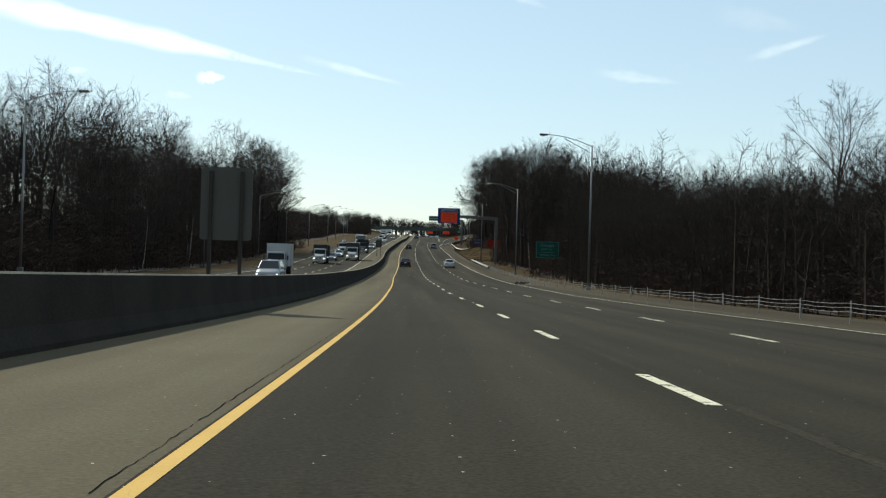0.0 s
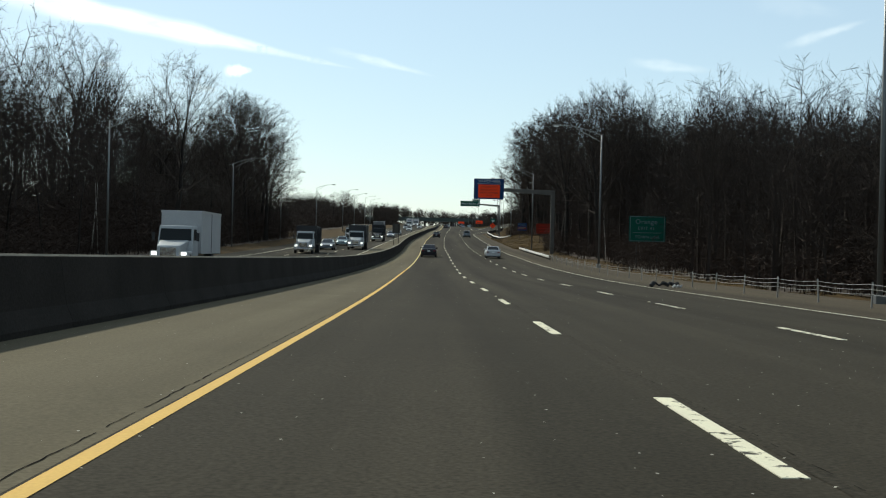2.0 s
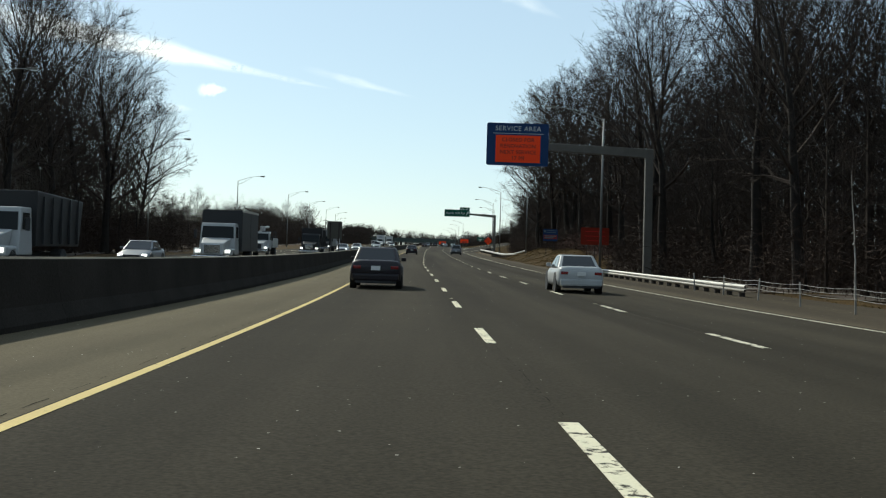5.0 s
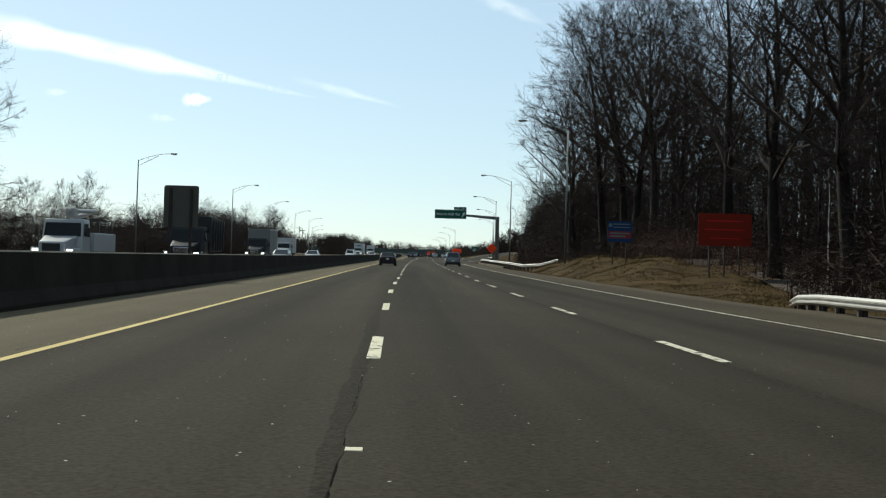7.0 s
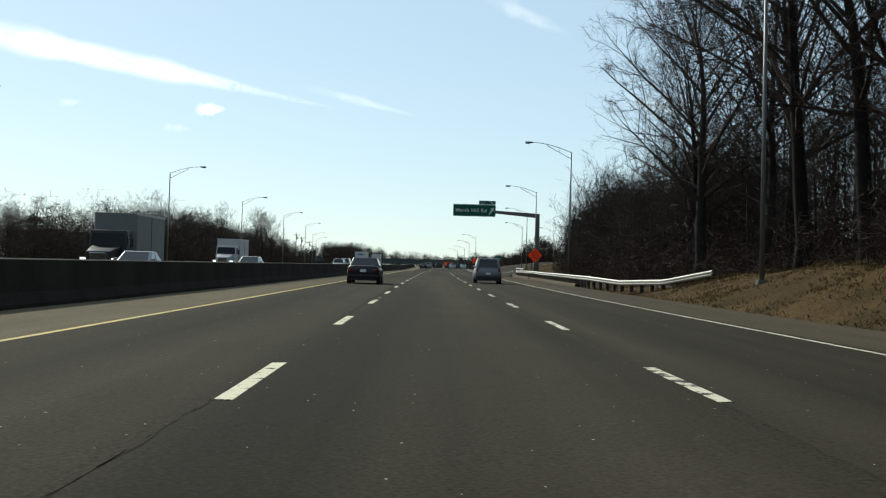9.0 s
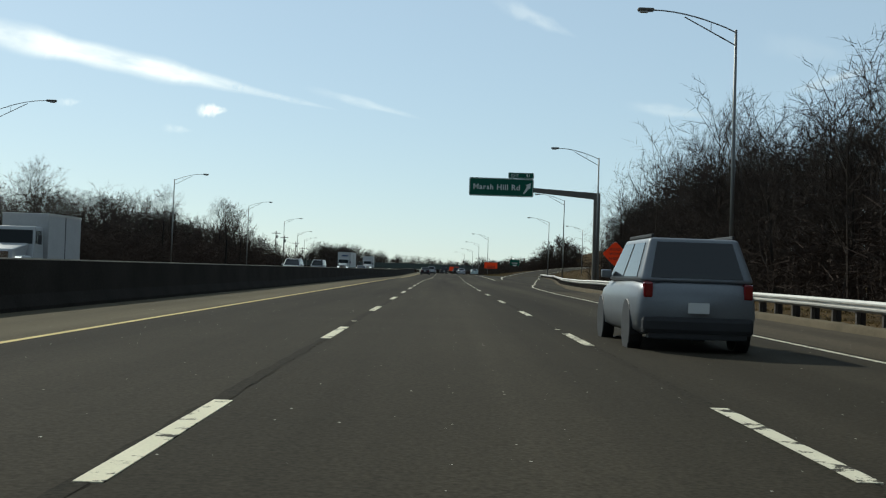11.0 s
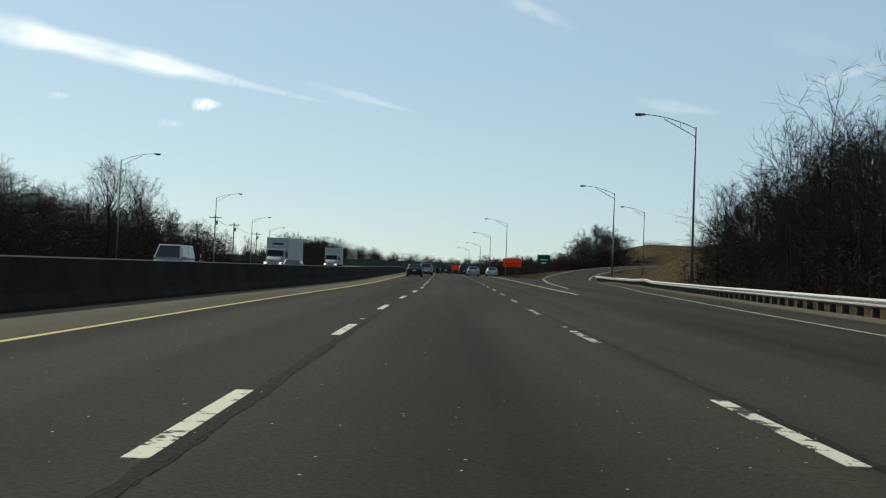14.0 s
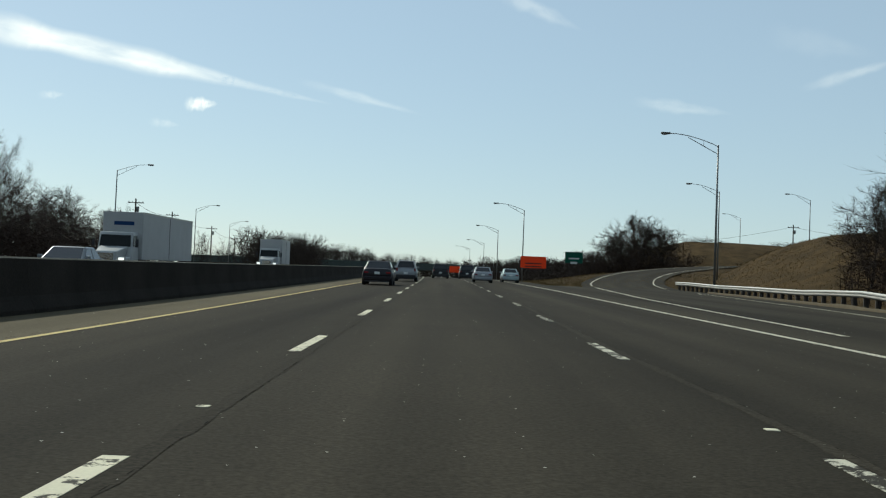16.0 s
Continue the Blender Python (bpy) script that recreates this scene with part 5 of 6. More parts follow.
# one tree stands clear above the low growth
plant([BIG[3]], float(road_x(493)) + 35.6, 493, 1.0)
plant([SLIM[0]], float(road_x(357)) - 33.0, 357, 0.70)
for x, y, s in ((31.0, 616, 0.95), (35, 622, 1.1), (38, 611, 1.2)):
    plant(SMALL, x, y, s)
for x, y, s in ((31.8, 614, 1.2), (35.5, 619, 1.35), (40, 612, 1.5)):
    plant(BUSH, x, y, s)
w = Stuff("deep_wood", "bare woods behind the exit guardrail", M_TWIG)
w.line(DEEP, 385, 588, 4.0, lambda y: 33 + 9 * float(smooth01(430, 600, y)), 2.5, 0.85, lambda y: 0.96 + 0.06 * float(smooth01(470, 500, y)) - 0.2 * float(smooth01(550, 595, y)))
w.line(DEEP, 385, 585, 7, lambda y: 44 + 9 * float(smooth01(430, 600, y)), 2, 1.0, lambda y: 0.95 - 0.2 * float(smooth01(550, 600, y)))
w.done()
w = Stuff("thicket", "tangled brown brush behind the guardrail", M_BRUSH)
w.line(THICK, 375, 600, 6, lambda y: 28 + 11 * float(smooth01(430, 600, y)), 1.5, 1.1)
for x, y, s in ((31.5, 615, 1.1), (34.5, 618, 1.4), (38.0, 614, 1.5)):
    w.add(THICK, x, y, s)
w.line(THICK, 375, 600, 6, lambda y: 33 + 10 * float(smooth01(430, 600, y)), 1.5, 1.7)
w.done()
# bush clump by the ramp
w = Stuff("thicket", "dense dark bush clump on the ramp hillside", M_BRUSH)
for x, y, s in ((20, 737, 0.9), (23, 739, 1.2), (26, 735, 1.5), (29, 739, 1.8), (32, 736, 2.0), (34.5, 739, 1.7), (28, 744, 1.8), (31, 744, 2.0), (24, 745, 1.4), (35, 733, 1.3)):
    w.add(THICK, x, y, s, 1.05)
w.done()
for x, y, s in ((20, 736, 0.6), (23.5, 738, 0.8), (27, 737, 1.1), (31, 739, 1.35), (34, 737, 1.1), (30, 744, 1.35)):
    plant(BUSH, x, y, s)


# russet dead leaves still hanging on low bushes along the bank
def leaf_bushes():
    rnd = random.Random(77)
    v, f = [], []
    for _ in range(26):
        y = rnd.uniform(288, 338)
        x0 = float(road_x(y)) + wood_edge(y) - rnd.uniform(0.2, 2.2)
        z0, r = float(ground_z(x0, y)), rnd.uniform(0.9, 1.7)
        for _ in range(330):
            d = Vector((rnd.gauss(0, 1), rnd.gauss(0, 1), rnd.gauss(0, 1))).normalized() * r * rnd.random() ** 0.4
            p = Vector((x0 + d.x, y + d.y, z0 + r * 0.75 + d.z * 0.85))
            a = Vector((rnd.uniform(-1, 1), rnd.uniform(-1, 1), rnd.uniform(-1, 1))).normalized() * 0.05
            b = a.orthogonal().normalized() * 0.03
            k = len(v)
            v.extend(tuple(p + q) for q in (a, b, -a, -b))
            f.append((k, k + 1, k + 2, k + 3))
    return tagged(mesh_obj("dead_leaves", v, f, M_REDLEAF), "russet dead leaves on low bushes by the bank", "bush", kind="stuff")


leaf_bushes()
w = Stuff("thicket", "low brown scrub on the far hillside", M_BRUSH)
for k in range(40):
    w.add(THICK, 42 + rt.uniform(0, 75), 752 + rt.uniform(0, 45), 1.2, 0.2)
w.done()
# far woods either side of the overpass
w = Stuff("deep_wood", "distant bare woods near the overpass", M_TWIG)
for k in range(18):
    w.add(FAR, float(road_x(790 + k * 11)) - 31 - 3 * (k % 3) + rt.uniform(-2, 2), 790 + k * 11, 1.0, 0.9 + 0.035 * k)
    w.add(FAR, float(road_x(790 + k * 12)) + 30 + 3 * (k % 4) + rt.uniform(-3, 3), 790 + k * 12, 1.0, 0.62)
    w.add(FAR, float(road_x(790 + k * 12)) + 46 + 5 * (k % 3), 790 + k * 12, 1.1, 0.62)
for k in range(44):
    for yy in (1440, 1500):
        w.add(FAR, -190 + k * 8.5 + rt.uniform(-3, 3), yy + rt.uniform(-12, 12), 1.75, 1.0)
w.done()


# leaf litter on the ground of the woods
def litter(y0, y1, o0, o1):
    ys, os_ = np.arange(y0, y1, 4.0), np.linspace(0, 1, 12)
    verts = []
    for y in ys:
        a, b = (o0(y) if callable(o0) else o0), o1
        for t in os_:
            x = float(road_x(y)) + a + (b - a) * t
            verts.append((x, y, float(ground_z(x, y)) + 0.06))
    w = len(os_)
    ob = mesh_obj("forest_floor", verts, [(i * w + c, i * w + c + 1, (i + 1) * w + c + 1, (i + 1) * w + c) for i in range(len(ys) - 1) for c in range(w - 1)], M_LITTER, smooth=True)
    return tagged(ob, "brown leaf litter under bare trees", "ground", kind="structure")


litter(20, 410, lambda y: wood_edge(y) - 1.0, 75)
litter(0, 330, -95, -28.5)
litter(330, 740, -95, -37)
litter(410, 600, lambda y: 25.5 + 11 * float(smooth01(430, 600, y)), 80)


# dry grass on the bank and the verge
rg = random.Random(17)
gv = Wood()


def tufts(n, y0, y1, o0, o1, tall):
    for _ in range(n):
        y = rg.uniform(y0, y1)
        off = (o0(y) if callable(o0) else o0) + rg.random() ** 1.2 * o1
        x = float(road_x(y)) + off
        z = float(ground_z(x, y))
        for _ in range(4):
            p = Vector((x + rg.uniform(-0.16, 0.16), y + rg.uniform(-0.16, 0.16), z - 0.03))
            gv.sliver(p, p + Vector((rg.uniform(-0.14, 0.14), rg.uniform(-0.14, 0.14), tall * rg.uniform(0.3, 1.1))), 0.018)


tufts(12000, 262, 360, lambda y: pave_edge(y) + 0.45, 9.5, 0.14)
tufts(3000, 360, 400, lambda y: pave_edge(y) + 0.7, 9.0, 0.12)
tufts(3000, 60, 258, lambda y: pave_edge(y) + 1.0, 7.0, 0.13)
tufts(6000, 400, 616, lambda y: pave_edge(y) + 1.5, 9.0, 0.12)
tufts(9000, 619, 690, lambda y: 16.0, 55.0, 0.3)
tufts(2200, 264, 348, lambda y: pave_edge(y) - 0.1, 0.9, 0.11)
verge_grass = mesh_obj("dry_grass", gv.v, gv.f, M_STRAW)
tagged(verge_grass, "straw-coloured dry grass tufts on the verge", "grass", kind="stuff")

# ---------------------------------------------------------------- vehicles
def lathe(bm, prof, x0, sign, sides=18, cz=0.0, cy=0.0):
    """Turns (x, radius) rows about the x axis through (cy, cz)."""
    rings = [[bm.verts.new((x0 + sign * px, cy + r * math.cos(2 * math.pi * k / sides), cz + r * math.sin(2 * math.pi * k / sides))) for k in range(sides)] for px, r in prof]
    for u, v in zip(rings, rings[1:]):
        for k in range(sides):
            bm.faces.new((u[k], u[(k + 1) % sides], v[(k + 1) % sides], v[k]))
    bm.faces.new(rings[-1])
    bm.faces.new(rings[0][::-1])
    return bm


def wheel(parent, x, y, r, w, sign, rim=None):
    hub = thing("wheel", "", "")
    for key in ("label", "category"):
        if key in hub:
            del hub[key]
    hub.parent = parent
    bm = bmesh.new()
    lathe(bm, [(0, r * 0.62), (0, r * 0.94), (0.03, r), (w - 0.03, r), (w, r * 0.94), (w, r * 0.62)], x, sign, 20, r, y)
    part("tyre", bm, M_TYRE, hub)
    bm = bmesh.new()
    lathe(bm, [(w * 0.3, r * 0.60), (w * 0.9, r * 0.63), (w * 0.93, r * 0.5), (w * 0.85, r * 0.15), (w * 0.9, 0.02)], x, sign, 14, r, y)
    part("rim", bm, rim or M_RIM, hub)
    return hub


def slab(bm, ring_lo, ring_hi):
    """A closed shell between two rings of corners."""
    u, v = [bm.verts.new(p) for p in ring_lo], [bm.verts.new(p) for p in ring_hi]
    n = len(u)
    for k in range(n):
        bm.faces.new((u[k], u[(k + 1) % n], v[(k + 1) % n], v[k]))
    bm.faces.new(u[::-1])
    bm.faces.new(v)
    return bm


def quad_panel(parent, name, pts, material, thick=0.012, label=""):
    """A thin panel on four corners, pushed outwards along its normal."""
    p = [Vector(q) for q in pts]
    n = (p[1] - p[0]).cross(p[3] - p[0]).normalized() * thick
    bm = slab(bmesh.new(), p, [q + n for q in p])
    return part(name, bm, material, parent, label)


def car(name, label, paint, L=4.7, W=1.82, H=1.45, style="sedan", lit=False, head=False):
    """A car that faces +y, its base at the ground between the wheels."""
    c = thing(name, label, "car", "traffic")
    h, b = L / 2, W / 2
    clear, belt = 0.22, {"sedan": 0.94, "suv": 1.08, "van": 1.12}[style]
    hood = belt - 0.06 if style == "sedan" else belt - 0.04
    deck = belt + (0.08 if style == "sedan" else 0.0)
    rows = [(-h, 0.86, 0.42, deck - 0.20), (-h + 0.06, 0.93, 0.30, deck - 0.05), (-h + 0.22, 0.97, clear + 0.03, deck), (-h + 0.9, 1.0, clear, belt + 0.03),
            (0.0, 1.0, clear, belt), (h - 1.25, 1.0, clear, belt - 0.01), (h - 0.75, 0.98, clear, hood - 0.05), (h - 0.30, 0.93, clear + 0.02, hood - 0.14),
            (h - 0.08, 0.85, 0.28, hood - 0.24), (h, 0.76, 0.40, 0.60)]
    shape = [(0.80, 0.0), (0.97, 0.10), (1.0, 0.38), (0.985, 0.66), (0.95, 0.86), (0.86, 0.97), (0.55, 1.0)]
    shape = shape + [(-u, v) for u, v in shape[::-1]]
    bm = bmesh.new()
    rings = [[bm.verts.new((u * b * wide, y, z0 + (z1 - z0) * v)) for u, v in shape] for y, wide, z0, z1 in rows]
    for u, v in zip(rings, rings[1:]):
        for k in range(len(shape)):
            bm.faces.new((u[k], u[(k + 1) % len(shape)], v[(k + 1) % len(shape)], v[k]))
    bm.faces.new(rings[0][::-1])
    bm.faces.new(rings[-1])
    part("body", bm, paint, c, smooth=True)
    # greenhouse: rear foot, rear roof, front roof, front foot
    g = {"sedan": (-h + 0.62, -h + 1.35, h - 2.25, h - 1.30), "suv": (-h + 0.10, -h + 0.42, h - 2.05, h - 1.25), "van": (-h + 0.06, -h + 0.22, h - 1.55, h - 0.85)}[style]
    w0, w1, zr, zb = b - 0.07, b - 0.26, H, belt - 0.02
    lo = [(-w0, g[0], zb), (w0, g[0], zb), (w0, g[3], zb), (-w0, g[3], zb)]
    hi = [(-w1, g[1], zr), (w1, g[1], zr), (w1, g[2], zr), (-w1, g[2], zr)]
    part("cabin", rounded(slab(bmesh.new(), lo, hi), 0.09, 4), paint, c, smooth=True)

    def mixp(p, q, t):
        return Vector(p).lerp(Vector(q), t)

    def pane(name, a0, a1, d1, d0, s0, s1, t0, t1):
        p00, p10, p11, p01 = Vector(a0), Vector(a1), Vector(d1), Vector(d0)
        def at_uv(u, v):
            return p00.lerp(p10, u).lerp(p01.lerp(p11, u), v)
        quad_panel(c, name, [at_uv(s0, t0), at_uv(s1, t0), at_uv(s1, t1), at_uv(s0, t1)], M_GLASS)
    pane("rear_window", lo[0], lo[1], hi[1], hi[0], 0.09, 0.91, 0.14 if style == "sedan" else 0.10, 0.90)
    pane("windscreen", lo[2], lo[3], hi[3], hi[2], 0.06, 0.94, 0.08, 0.92)
    for s0, s1 in ((0.10, 0.47), (0.52, 0.92)):
        pane("side_window", lo[1], lo[2], hi[2], hi[1], s0, s1, 0.10, 0.88)
        pane("side_window", lo[3], lo[0], hi[0], hi[3], 1 - s1, 1 - s0, 0.10, 0.88)
    for s in (-1, 1):
        x0, x1 = s * (b - 0.40 if style == "sedan" else b - 0.26), s * (b - 0.12)
        z0, z1 = (0.70, deck - 0.20) if style == "sedan" else (0.82, 1.06)
        part("tail_light", boxes((min(x0, x1), -h - 0.012, z0, max(x0, x1), -h + 0.14, z1), bevel=0.03), M_TAIL_LIT if lit else M_TAIL, c, "red tail light")
        part("headlight", boxes((min(x0, x1), h - 0.30, 0.58, max(x0, x1), h - 0.03, 0.72), bevel=0.03), M_LAMP if head else M_CHROME, c, "clear headlight")
        part("door_mirror", boxes((s * (b + 0.02) - 0.09, h - 1.75, belt + 0.02, s * (b + 0.02) + 0.09, h - 1.6, belt + 0.16), bevel=0.03), paint, c)
        for y in (-h + 0.92, h - 0.92):
            wheel(c, s * (b - 0.22), y, 0.33 if style == "sedan" else 0.37, 0.22, s)
            bm = bmesh.new()
            lathe(bm, [(0.0, 0.40), (0.20, 0.42), (0.213, 0.41), (0.213, 0.10)], s * (b - 0.21), s, 20, 0.36, y)
            part("wheel_arch", bm, M_TRIM, c)
    part("rear_bumper", boxes((-b + 0.10, -h - 0.06, clear + 0.06, b - 0.10, -h + 0.30, 0.54), bevel=0.07), paint if style == "sedan" else M_TRIM, c)
    part("lower_valance", boxes((-b + 0.2, -h - 0.03, clear - 0.02, b - 0.2, -h + 0.2, clear + 0.14), bevel=0.02), M_TRIM, c)
    part("front_bumper", boxes((-b + 0.16, h - 0.30, clear + 0.04, b - 0.16, h + 0.05, 0.50), bevel=0.07), paint, c)
    part("grille", boxes((-0.45, h - 0.06, 0.48, 0.45, h + 0.06, 0.66), bevel=0.01), M_TRIM, c)
    part("number_plate", boxes((-0.16, -h - 0.062, 0.60 if style == "suv" else 0.66, 0.16, -h - 0.03, 0.76 if style == "suv" else 0.81)), M_PLATE, c)
    if style == "suv":
        for s in (-1, 1):
            part("roof_rail", boxes((s * (w1 - 0.06) - 0.02, g[1] + 0.1, zr + 0.01, s * (w1 - 0.06) + 0.02, g[2] - 0.1, zr + 0.06), bevel=0.01), M_TRIM, c)
    return c


def cab_truck(label, paint, load, box_len=7.2, box_h=2.7, box_w=2.45, group="traffic", box_mat=None):
    """A conventional-cab lorry that faces +y, with a box body or working gear behind."""
    c = thing("truck", label, "truck", group)
    f = 3.4
    bm = bmesh.new()
    lo = [(-0.62, f - 1.75, 0.75), (0.62, f - 1.75, 0.75), (0.62, f, 0.75), (-0.62, f, 0.75)]
    hi = [(-0.85, f - 1.75, 1.75), (0.85, f - 1.75, 1.75), (0.66, f - 0.08, 1.42), (-0.66, f - 0.08, 1.42)]
    part("hood", rounded(slab(bm, lo, hi), 0.08), paint, c, smooth=True)
    bm = bmesh.new()
    lo = [(-1.08, f - 3.35, 0.75), (1.08, f - 3.35, 0.75), (1.08, f - 1.7, 0.75), (-1.08, f - 1.7, 0.75)]
    hi = [(-1.0, f - 3.35, 2.62), (1.0, f - 3.35, 2.62), (1.0, f - 2.15, 2.62), (-1.0, f - 2.15, 2.62)]
    part("cab", rounded(slab(bm, lo, hi), 0.07), paint, c, smooth=True)
    quad_panel(c, "windscreen", [(0.95, f - 1.92, 1.72), (-0.95, f - 1.92, 1.72), (-0.9, f - 2.10, 2.42), (0.9, f - 2.10, 2.42)], M_CABGLASS, 0.03)
    for s in (-1, 1):
        p = [(s * 1.05, f - 3.0, 1.75), (s * 1.05, f - 2.15, 1.75), (s * 1.02, f - 2.3, 2.4), (s * 1.02, f - 3.0, 2.4)]
        quad_panel(c, "side_window", p if s > 0 else [p[1], p[0], p[3], p[2]], M_CABGLASS, 0.02)
        part("fender", boxes((s * 0.62 - 0.0, f - 1.45, 0.72, s * 1.12, f - 0.25, 1.12) if s > 0 else (-1.12, f - 1.45, 0.72, -0.62, f - 0.25, 1.12), bevel=0.10), paint, c)
        part("headlight", boxes((s * 0.86 - 0.16, f - 0.30, 0.86, s * 0.86 + 0.16, f - 0.2, 1.05), bevel=0.03), M_LAMP, c, "lit headlight")
        part("mirror", boxes((s * 1.32 - 0.09, f - 2.0, 1.7, s * 1.32 + 0.09, f - 1.93, 2.2), bevel=0.02), M_TRIM, c)
        wheel(c, s * 0.86, f - 0.95, 0.50, 0.26, s)
        wheel(c, s * 0.70, f - 3.4 - box_len * 0.62, 0.50, 0.5, s)
    part("grille", boxes((-0.45, f - 0.06, 0.82, 0.45, f + 0.02, 1.34), bevel=0.02), M_CHROME if load != "bucket" else M_TRIM, c)
    part("bumper", boxes((-1.15, f - 0.1, 0.42, 1.15, f + 0.14, 0.70), bevel=0.04), M_CHROME, c)
    part("chassis", boxes((-0.45, f - 3.6 - box_len, 0.55, 0.45, f - 0.6, 0.85)), M_TRIM, c)
    y1 = f - 3.55
    y0 = y1 - box_len
    w = box_w / 2
    if load == "box":
        part("cargo_box", rounded(boxes((-w, y0, 0.95, w, y1, 0.95 + box_h)), 0.04), box_mat or M_BOXWHITE, c)
        for yy in (y0 + 0.02, y1 - 0.06):
            part("box_trim", boxes((-w - 0.02, yy, 0.93, w + 0.02, yy + 0.05, 0.99)), M_TRIM, c)
        for s in (-1, 1):
            part("box_rail", boxes((s * w - 0.025, y0, 0.95 + box_h - 0.12, s * w + 0.025, y1, 0.95 + box_h + 0.01)), M_STEEL, c)
            part("side_door_seam", boxes((s * w - 0.012, (y0 + y1) / 2 - 0.05, 1.0, s * w + 0.012, (y0 + y1) / 2 + 0.05, 0.9 + box_h)), M_TRIM, c)
        if box_len > 10:
            part("marker_bar", boxes((-0.7, y1 - 0.01, 0.95 + box_h * 0.72, 0.55, y1 + 0.012, 0.95 + box_h * 0.80)), M_BLUE, c)
    elif load == "bucket":
        part("service_body", boxes((-w, y0, 0.95, w, y1, 1.95), bevel=0.04), paint, c)
        part("turret", boxes((-0.4, y1 - 1.4, 1.95, 0.4, y1 - 0.6, 2.6), bevel=0.05), M_BOXWHITE, c)
        bm = bmesh.new()
        tube(bm, [(0.25, y1 - 1.0, 2.7), (0.25, y0 + 0.3, 3.1)], [0.16, 0.14], 8)
        part("lower_boom", bm, M_BOXWHITE, c)
        bm = bmesh.new()
        tube(bm, [(-0.15, y0 + 0.3, 3.2), (-0.15, f - 2.2, 3.05)], [0.13, 0.11], 8)
        part("upper_boom", bm, M_BOXWHITE, c)
        part("bucket", boxes((-0.45, f - 3.1, 2.72, 0.05, f - 2.5, 3.22), bevel=0.06), M_BOXWHITE, c)
        for k in range(3):
            part("ladder_rack", boxes((-w + 0.05, y0 + 0.6 + k * 1.4, 1.95, -w + 0.12, y0 + 0.68 + k * 1.4, 2.7), (w - 0.12, y0 + 0.6 + k * 1.4, 1.95, w - 0.05, y0 + 0.68 + k * 1.4, 2.7), (-w + 0.05, y0 + 0.6 + k * 1.4, 2.63, w - 0.05, y0 + 0.68 + k * 1.4, 2.7)), M_TRIM, c)
    elif load == "dump":
        bm = bmesh.new()
        slab(bm, [(-w + 0.1, y0, 1.1), (w - 0.1, y0, 1.1), (w - 0.1, y1, 1.1), (-w + 0.1, y1, 1.1)], [(-w, y0 - 0.2, 3.1), (w, y0 - 0.2, 3.1), (w, y1 + 0.2, 3.3), (-w, y1 + 0.2, 3.3)])
        part("dump_body", rounded(bm, 0.04), box_mat or M_TRIM, c)
        for k in range(5):
            yy = y0 + 0.6 + k * (box_len - 1.2) / 4
            for s in (-1, 1):
                part("rib", boxes((s * w - 0.05, yy - 0.06, 1.2, s * w + 0.05, yy + 0.06, 3.1)), M_TRIM, c)
    return c


def drive(ob, y, off, facing=1):
    p = at(y, off, 0.0)
    ob.matrix_basis = pose(p.x, p.y, p.z, grade(y) * facing, 0, heading(y) + (0 if facing > 0 else 180))
    return ob


# traffic in our direction
drive(car("sedan", "dark wine-red sedan driving in the passing lane", P_NAVY, 4.8, 1.83, 1.46, "sedan"), 583, 1.6)
drive(car("suv", "silver compact SUV driving ahead in the passing lane", P_SILVER, 4.5, 1.82, 1.68, "suv"), 607, 2.6)
drive(car("suv", "black minivan driving ahead among other traffic", P_BLACK, 4.9, 1.95, 1.75, "suv"), 652, 5.6)
drive(car("suv", "black SUV seen from behind among the traffic", P_BLACK, 4.8, 1.95, 1.78, "suv"), 660, 9.0)
drive(car("sedan", "pale silver sedan driving along the slow lane", P_SILVER, 4.7, 1.80, 1.45, "sedan"), 620, 9.3)
drive(car("sedan", "pale silver sedan moving towards the exit lane", P_TEAL, 4.5, 1.76, 1.42, "sedan"), 632, 12.6)
drive(car("sedan", "dark wine-red sedan beside the median barrier", P_NAVY, 4.8, 1.83, 1.46, "sedan"), 354, 1.7)
drive(car("suv", "dark grey SUV driving along the slow lane", P_GREY, 4.8, 1.9, 1.75, "suv"), 371, 9.3)
drive(car("sedan", "dark wine-red sedan ahead in the passing lane", P_NAVY, 4.8, 1.83, 1.46, "sedan"), 203, 1.2)
drive(car("sedan", "white sedan driving along the slow lane", P_WHITE, 4.6, 1.78, 1.44, "sedan"), 206, 8.8)

# oncoming traffic
drive(car("suv", "silver SUV coming towards us with lit headlights", P_SILVER, 4.6, 1.84, 1.70, "suv", head=True), 88, -9.0, -1)
drive(cab_truck("white box truck coming along the opposite carriageway", P_WHITE, "box", 6.5, 2.6), 135, -13.3, -1)
drive(cab_truck("white-cab tipper truck with a dark body", P_WHITE, "dump", 6.0), 206, -13.6, -1)
drive(cab_truck("white-cab truck hauling a dark box body", P_WHITE, "box", 7.5, 2.5, box_mat=M_TRIM), 231, -9.1, -1)
drive(car("sedan", "dark sedan coming along the opposite carriageway", P_GREY, style="sedan", head=True), 226, -12.8, -1)
drive(car("sedan", "silver sedan among oncoming trucks", P_TEAL, style="sedan", head=True), 256, -13.0, -1)
drive(cab_truck("white utility bucket truck with folded boom", P_WHITE, "bucket", 4.6), 286, -13.7, -1)
drive(cab_truck("dark tipper truck with lit headlights", P_BLACK, "dump", 5.0), 297, -9.3, -1)
drive(cab_truck("dark-cab delivery truck with a tall box greyed as shade", P_BLACK, "box", 6.8, 2.7, box_mat=M_BOXSHADE), 354, -12.6, -1)
drive(car("sedan", "silver sedan overtaking an oncoming truck", P_SILVER, style="sedan", head=True), 345, -9.0, -1)
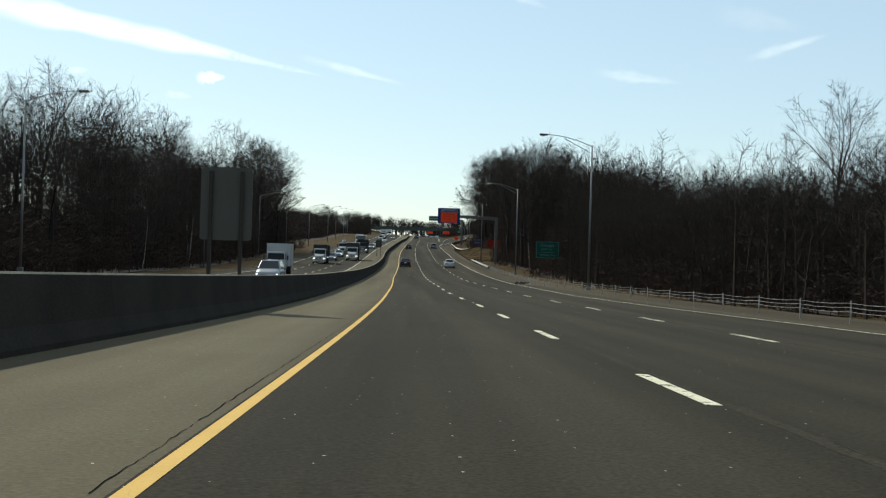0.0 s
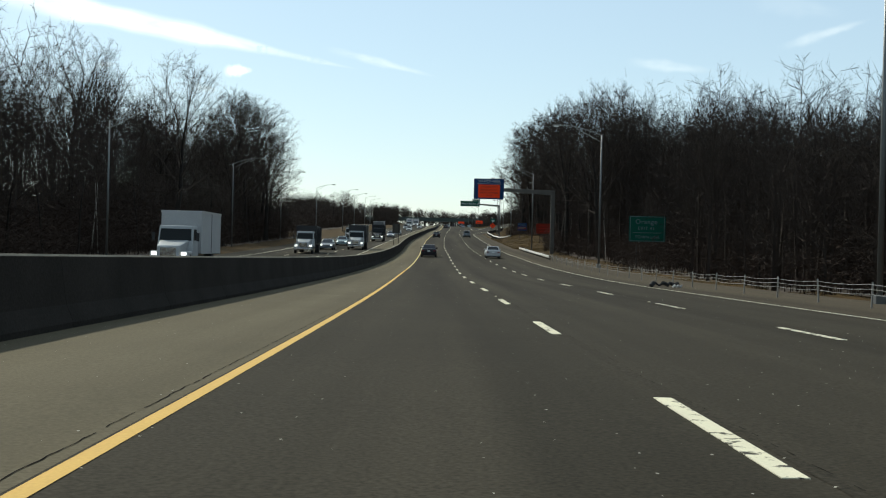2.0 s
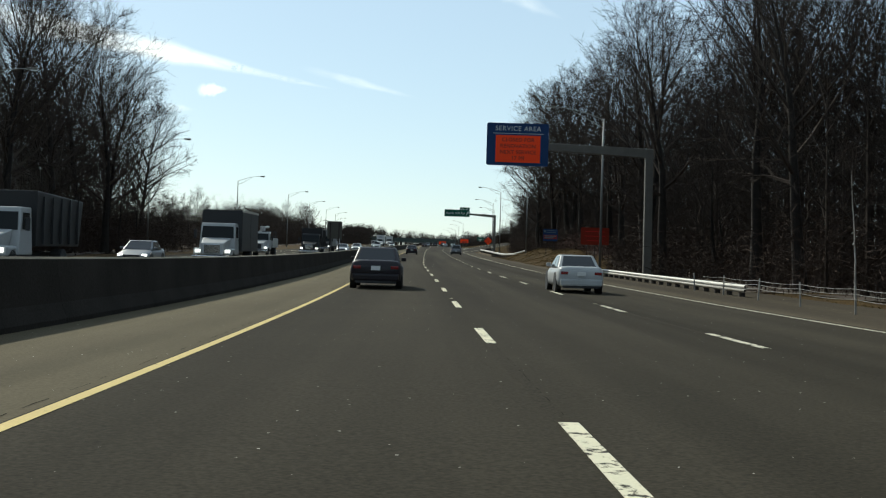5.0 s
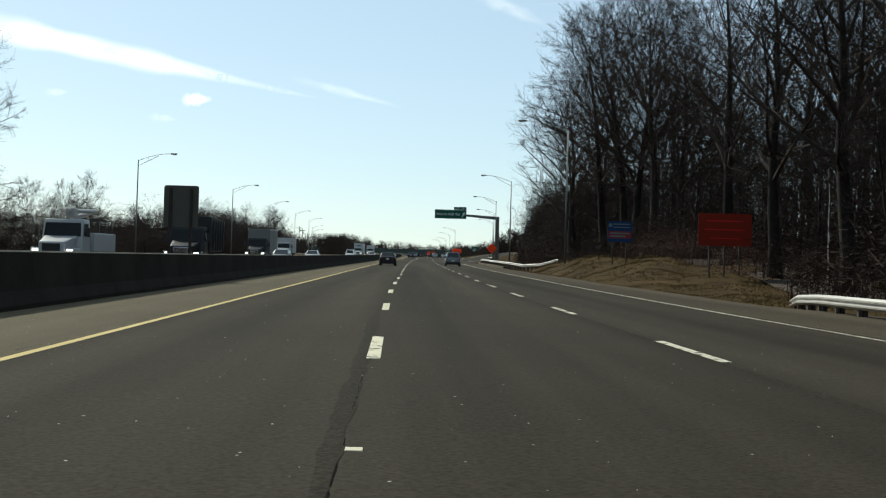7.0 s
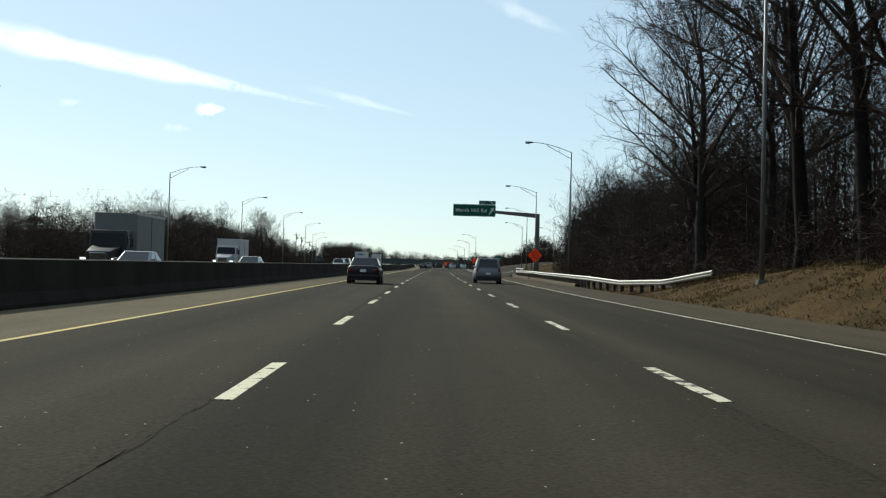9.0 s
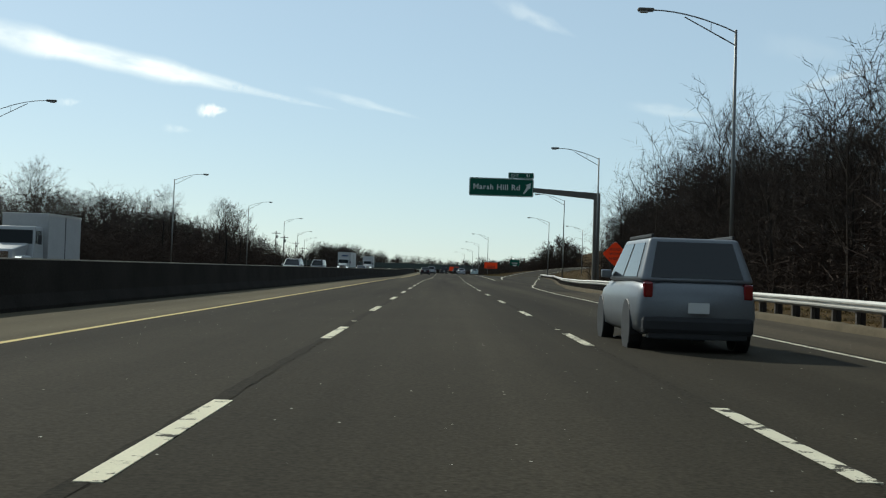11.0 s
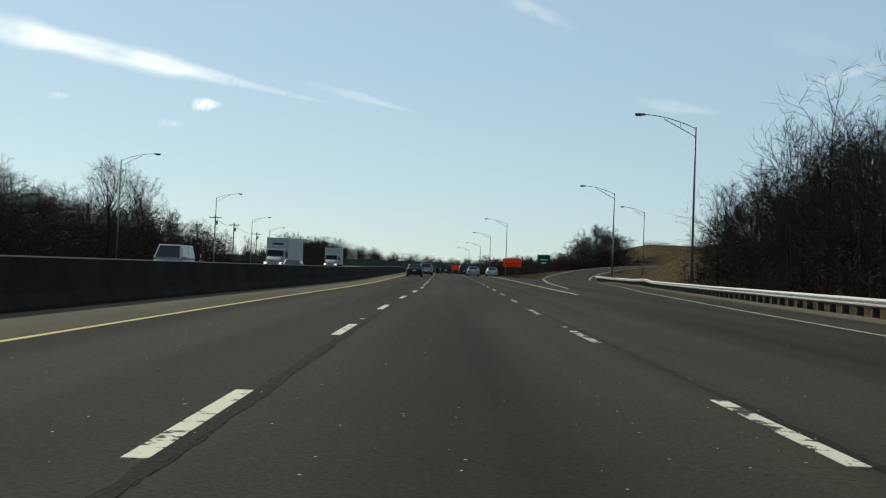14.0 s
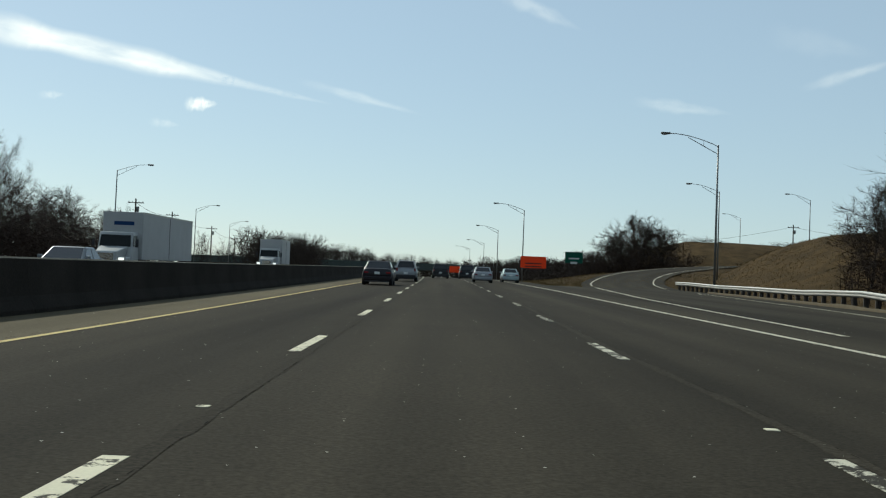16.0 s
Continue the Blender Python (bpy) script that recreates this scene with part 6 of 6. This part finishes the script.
drive(car("sedan", "white sedan in the oncoming traffic", P_WHITE, style="sedan", head=True), 381, -9.1, -1)
drive(cab_truck("small white box truck far down the opposite road", P_WHITE, "box", 5.5, 2.4), 412, -16.4, -1)
drive(car("suv", "white SUV coming along the opposite carriageway", P_WHITE, 4.7, 1.86, 1.75, "suv", head=True), 468, -9.3, -1)
drive(car("van", "white cargo van on the opposite carriageway", P_WHITE, 5.4, 2.0, 2.05, "van", head=True), 526, -13.4, -1)
drive(cab_truck("large white box truck with a long cargo body", P_WHITE, "box", 14.5, 2.95, 2.5), 583, -14.4, -1)
drive(cab_truck("white box truck in the far oncoming traffic", P_WHITE, "box", 7.0, 2.7), 640, -13.2, -1)
drive(car("sedan", "dark sedan in the far oncoming traffic", P_GREY, style="sedan", head=True), 556, -9.1, -1)

# a scrap of shredded tyre on the verge
debris = thing("road_debris", "dark shredded tyre scrap lying on the verge", "debris")
put(debris, float(road_x(122)) + 13.3, 122, float(road_z(122, 13.3)), 20)
bm = bmesh.new()
rd_ = random.Random(2)
tube(bm, [(-0.75 + 0.15 * k, 0.08 * math.sin(k), 0.10 + 0.16 * abs(math.sin(k * 1.1))) for k in range(11)], [0.05 + 0.07 * rd_.random() for _ in range(11)], 6)
part("tread_strip", bm, M_TYRE, debris)
bm = bmesh.new()
tube(bm, [(0.3 + 0.1 * k, -0.25, 0.06 + 0.09 * (k % 2)) for k in range(6)], 0.05, 5)
part("torn_strip", bm, M_BOXWHITE, debris)


# ---------------------------------------------------------------- wooden utility poles and a low building
def utility_pole(x, y, sink=0.0, h=11.0):
    u = thing("utility_pole", "weathered wooden utility pole with a crossarm", "utility pole", "utility poles")
    put(u, x, y, float(ground_z(x, y)) - sink, rt.uniform(-8, 8))
    bm = bmesh.new()
    tube(bm, [(0, 0, -0.5), (0, 0, h)], [0.17, 0.12], 8)
    part("pole", bm, M_WOODPOST, u)
    part("crossarm", boxes((-1.3, -0.06, h - 0.75, 1.3, 0.06, h - 0.6)), M_WOODPOST, u)
    for xx in (-1.15, -0.5, 0.5, 1.15):
        part("insulator", boxes((xx - 0.04, -0.04, h - 0.6, xx + 0.04, 0.04, h - 0.42), bevel=0.01), M_TRIM, u)
    part("transformer", boxes((0.16, -0.2, h - 2.2, 0.56, 0.2, h - 1.3), bevel=0.06), M_DULL, u)
    return u


POLES = [(-59, 704, 0), (-62, 742, 0), (-66, 800, 0), (-71, 858, 0), (-76, 915, 0), (73.6, 790, 5.5), (32.4, 800, 2.0), (112, 775, 5.5)]
for x, y, sink in POLES:
    utility_pole(x, y, sink)


def wire(a, b, sag, h):
    bm = bmesh.new()
    za, zb = float(ground_z(a[0], a[1])) + h - a[2], float(ground_z(b[0], b[1])) + h - b[2]
    tube(bm, [(a[0] + (b[0] - a[0]) * t, a[1] + (b[1] - a[1]) * t, za + (zb - za) * t - sag * 4 * t * (1 - t)) for t in np.linspace(0, 1, 9)], 0.03, 4)
    w_ = part("overhead_wire", bm, M_TRIM, None)
    return tagged(w_, "thin black overhead wire between utility poles", "wire")


for a, b in ((POLES[6], POLES[5]), (POLES[5], POLES[7]), (POLES[0], POLES[1]), (POLES[1], POLES[2]), (POLES[2], POLES[3])):
    wire(a, b, 0.8, 10.4)

shed = thing("building", "long low brown commercial building behind roadside trees", "building")
put(shed, -92, 585, float(ground_z(-92, 585)), 3)
part("wall", boxes((-12, -38, -0.5, 12, 38, 4.6)), M_BRICK, shed)
part("roof", boxes((-12.4, -38.4, 4.6, 12.4, 38.4, 5.0), bevel=0.05), M_GANTRY, shed)
for k in range(9):
    w_ = part("window", boxes((12.0, -34 + k * 8.2, 1.4, 12.06, -30 + k * 8.2, 3.4)), M_GLASS, shed)
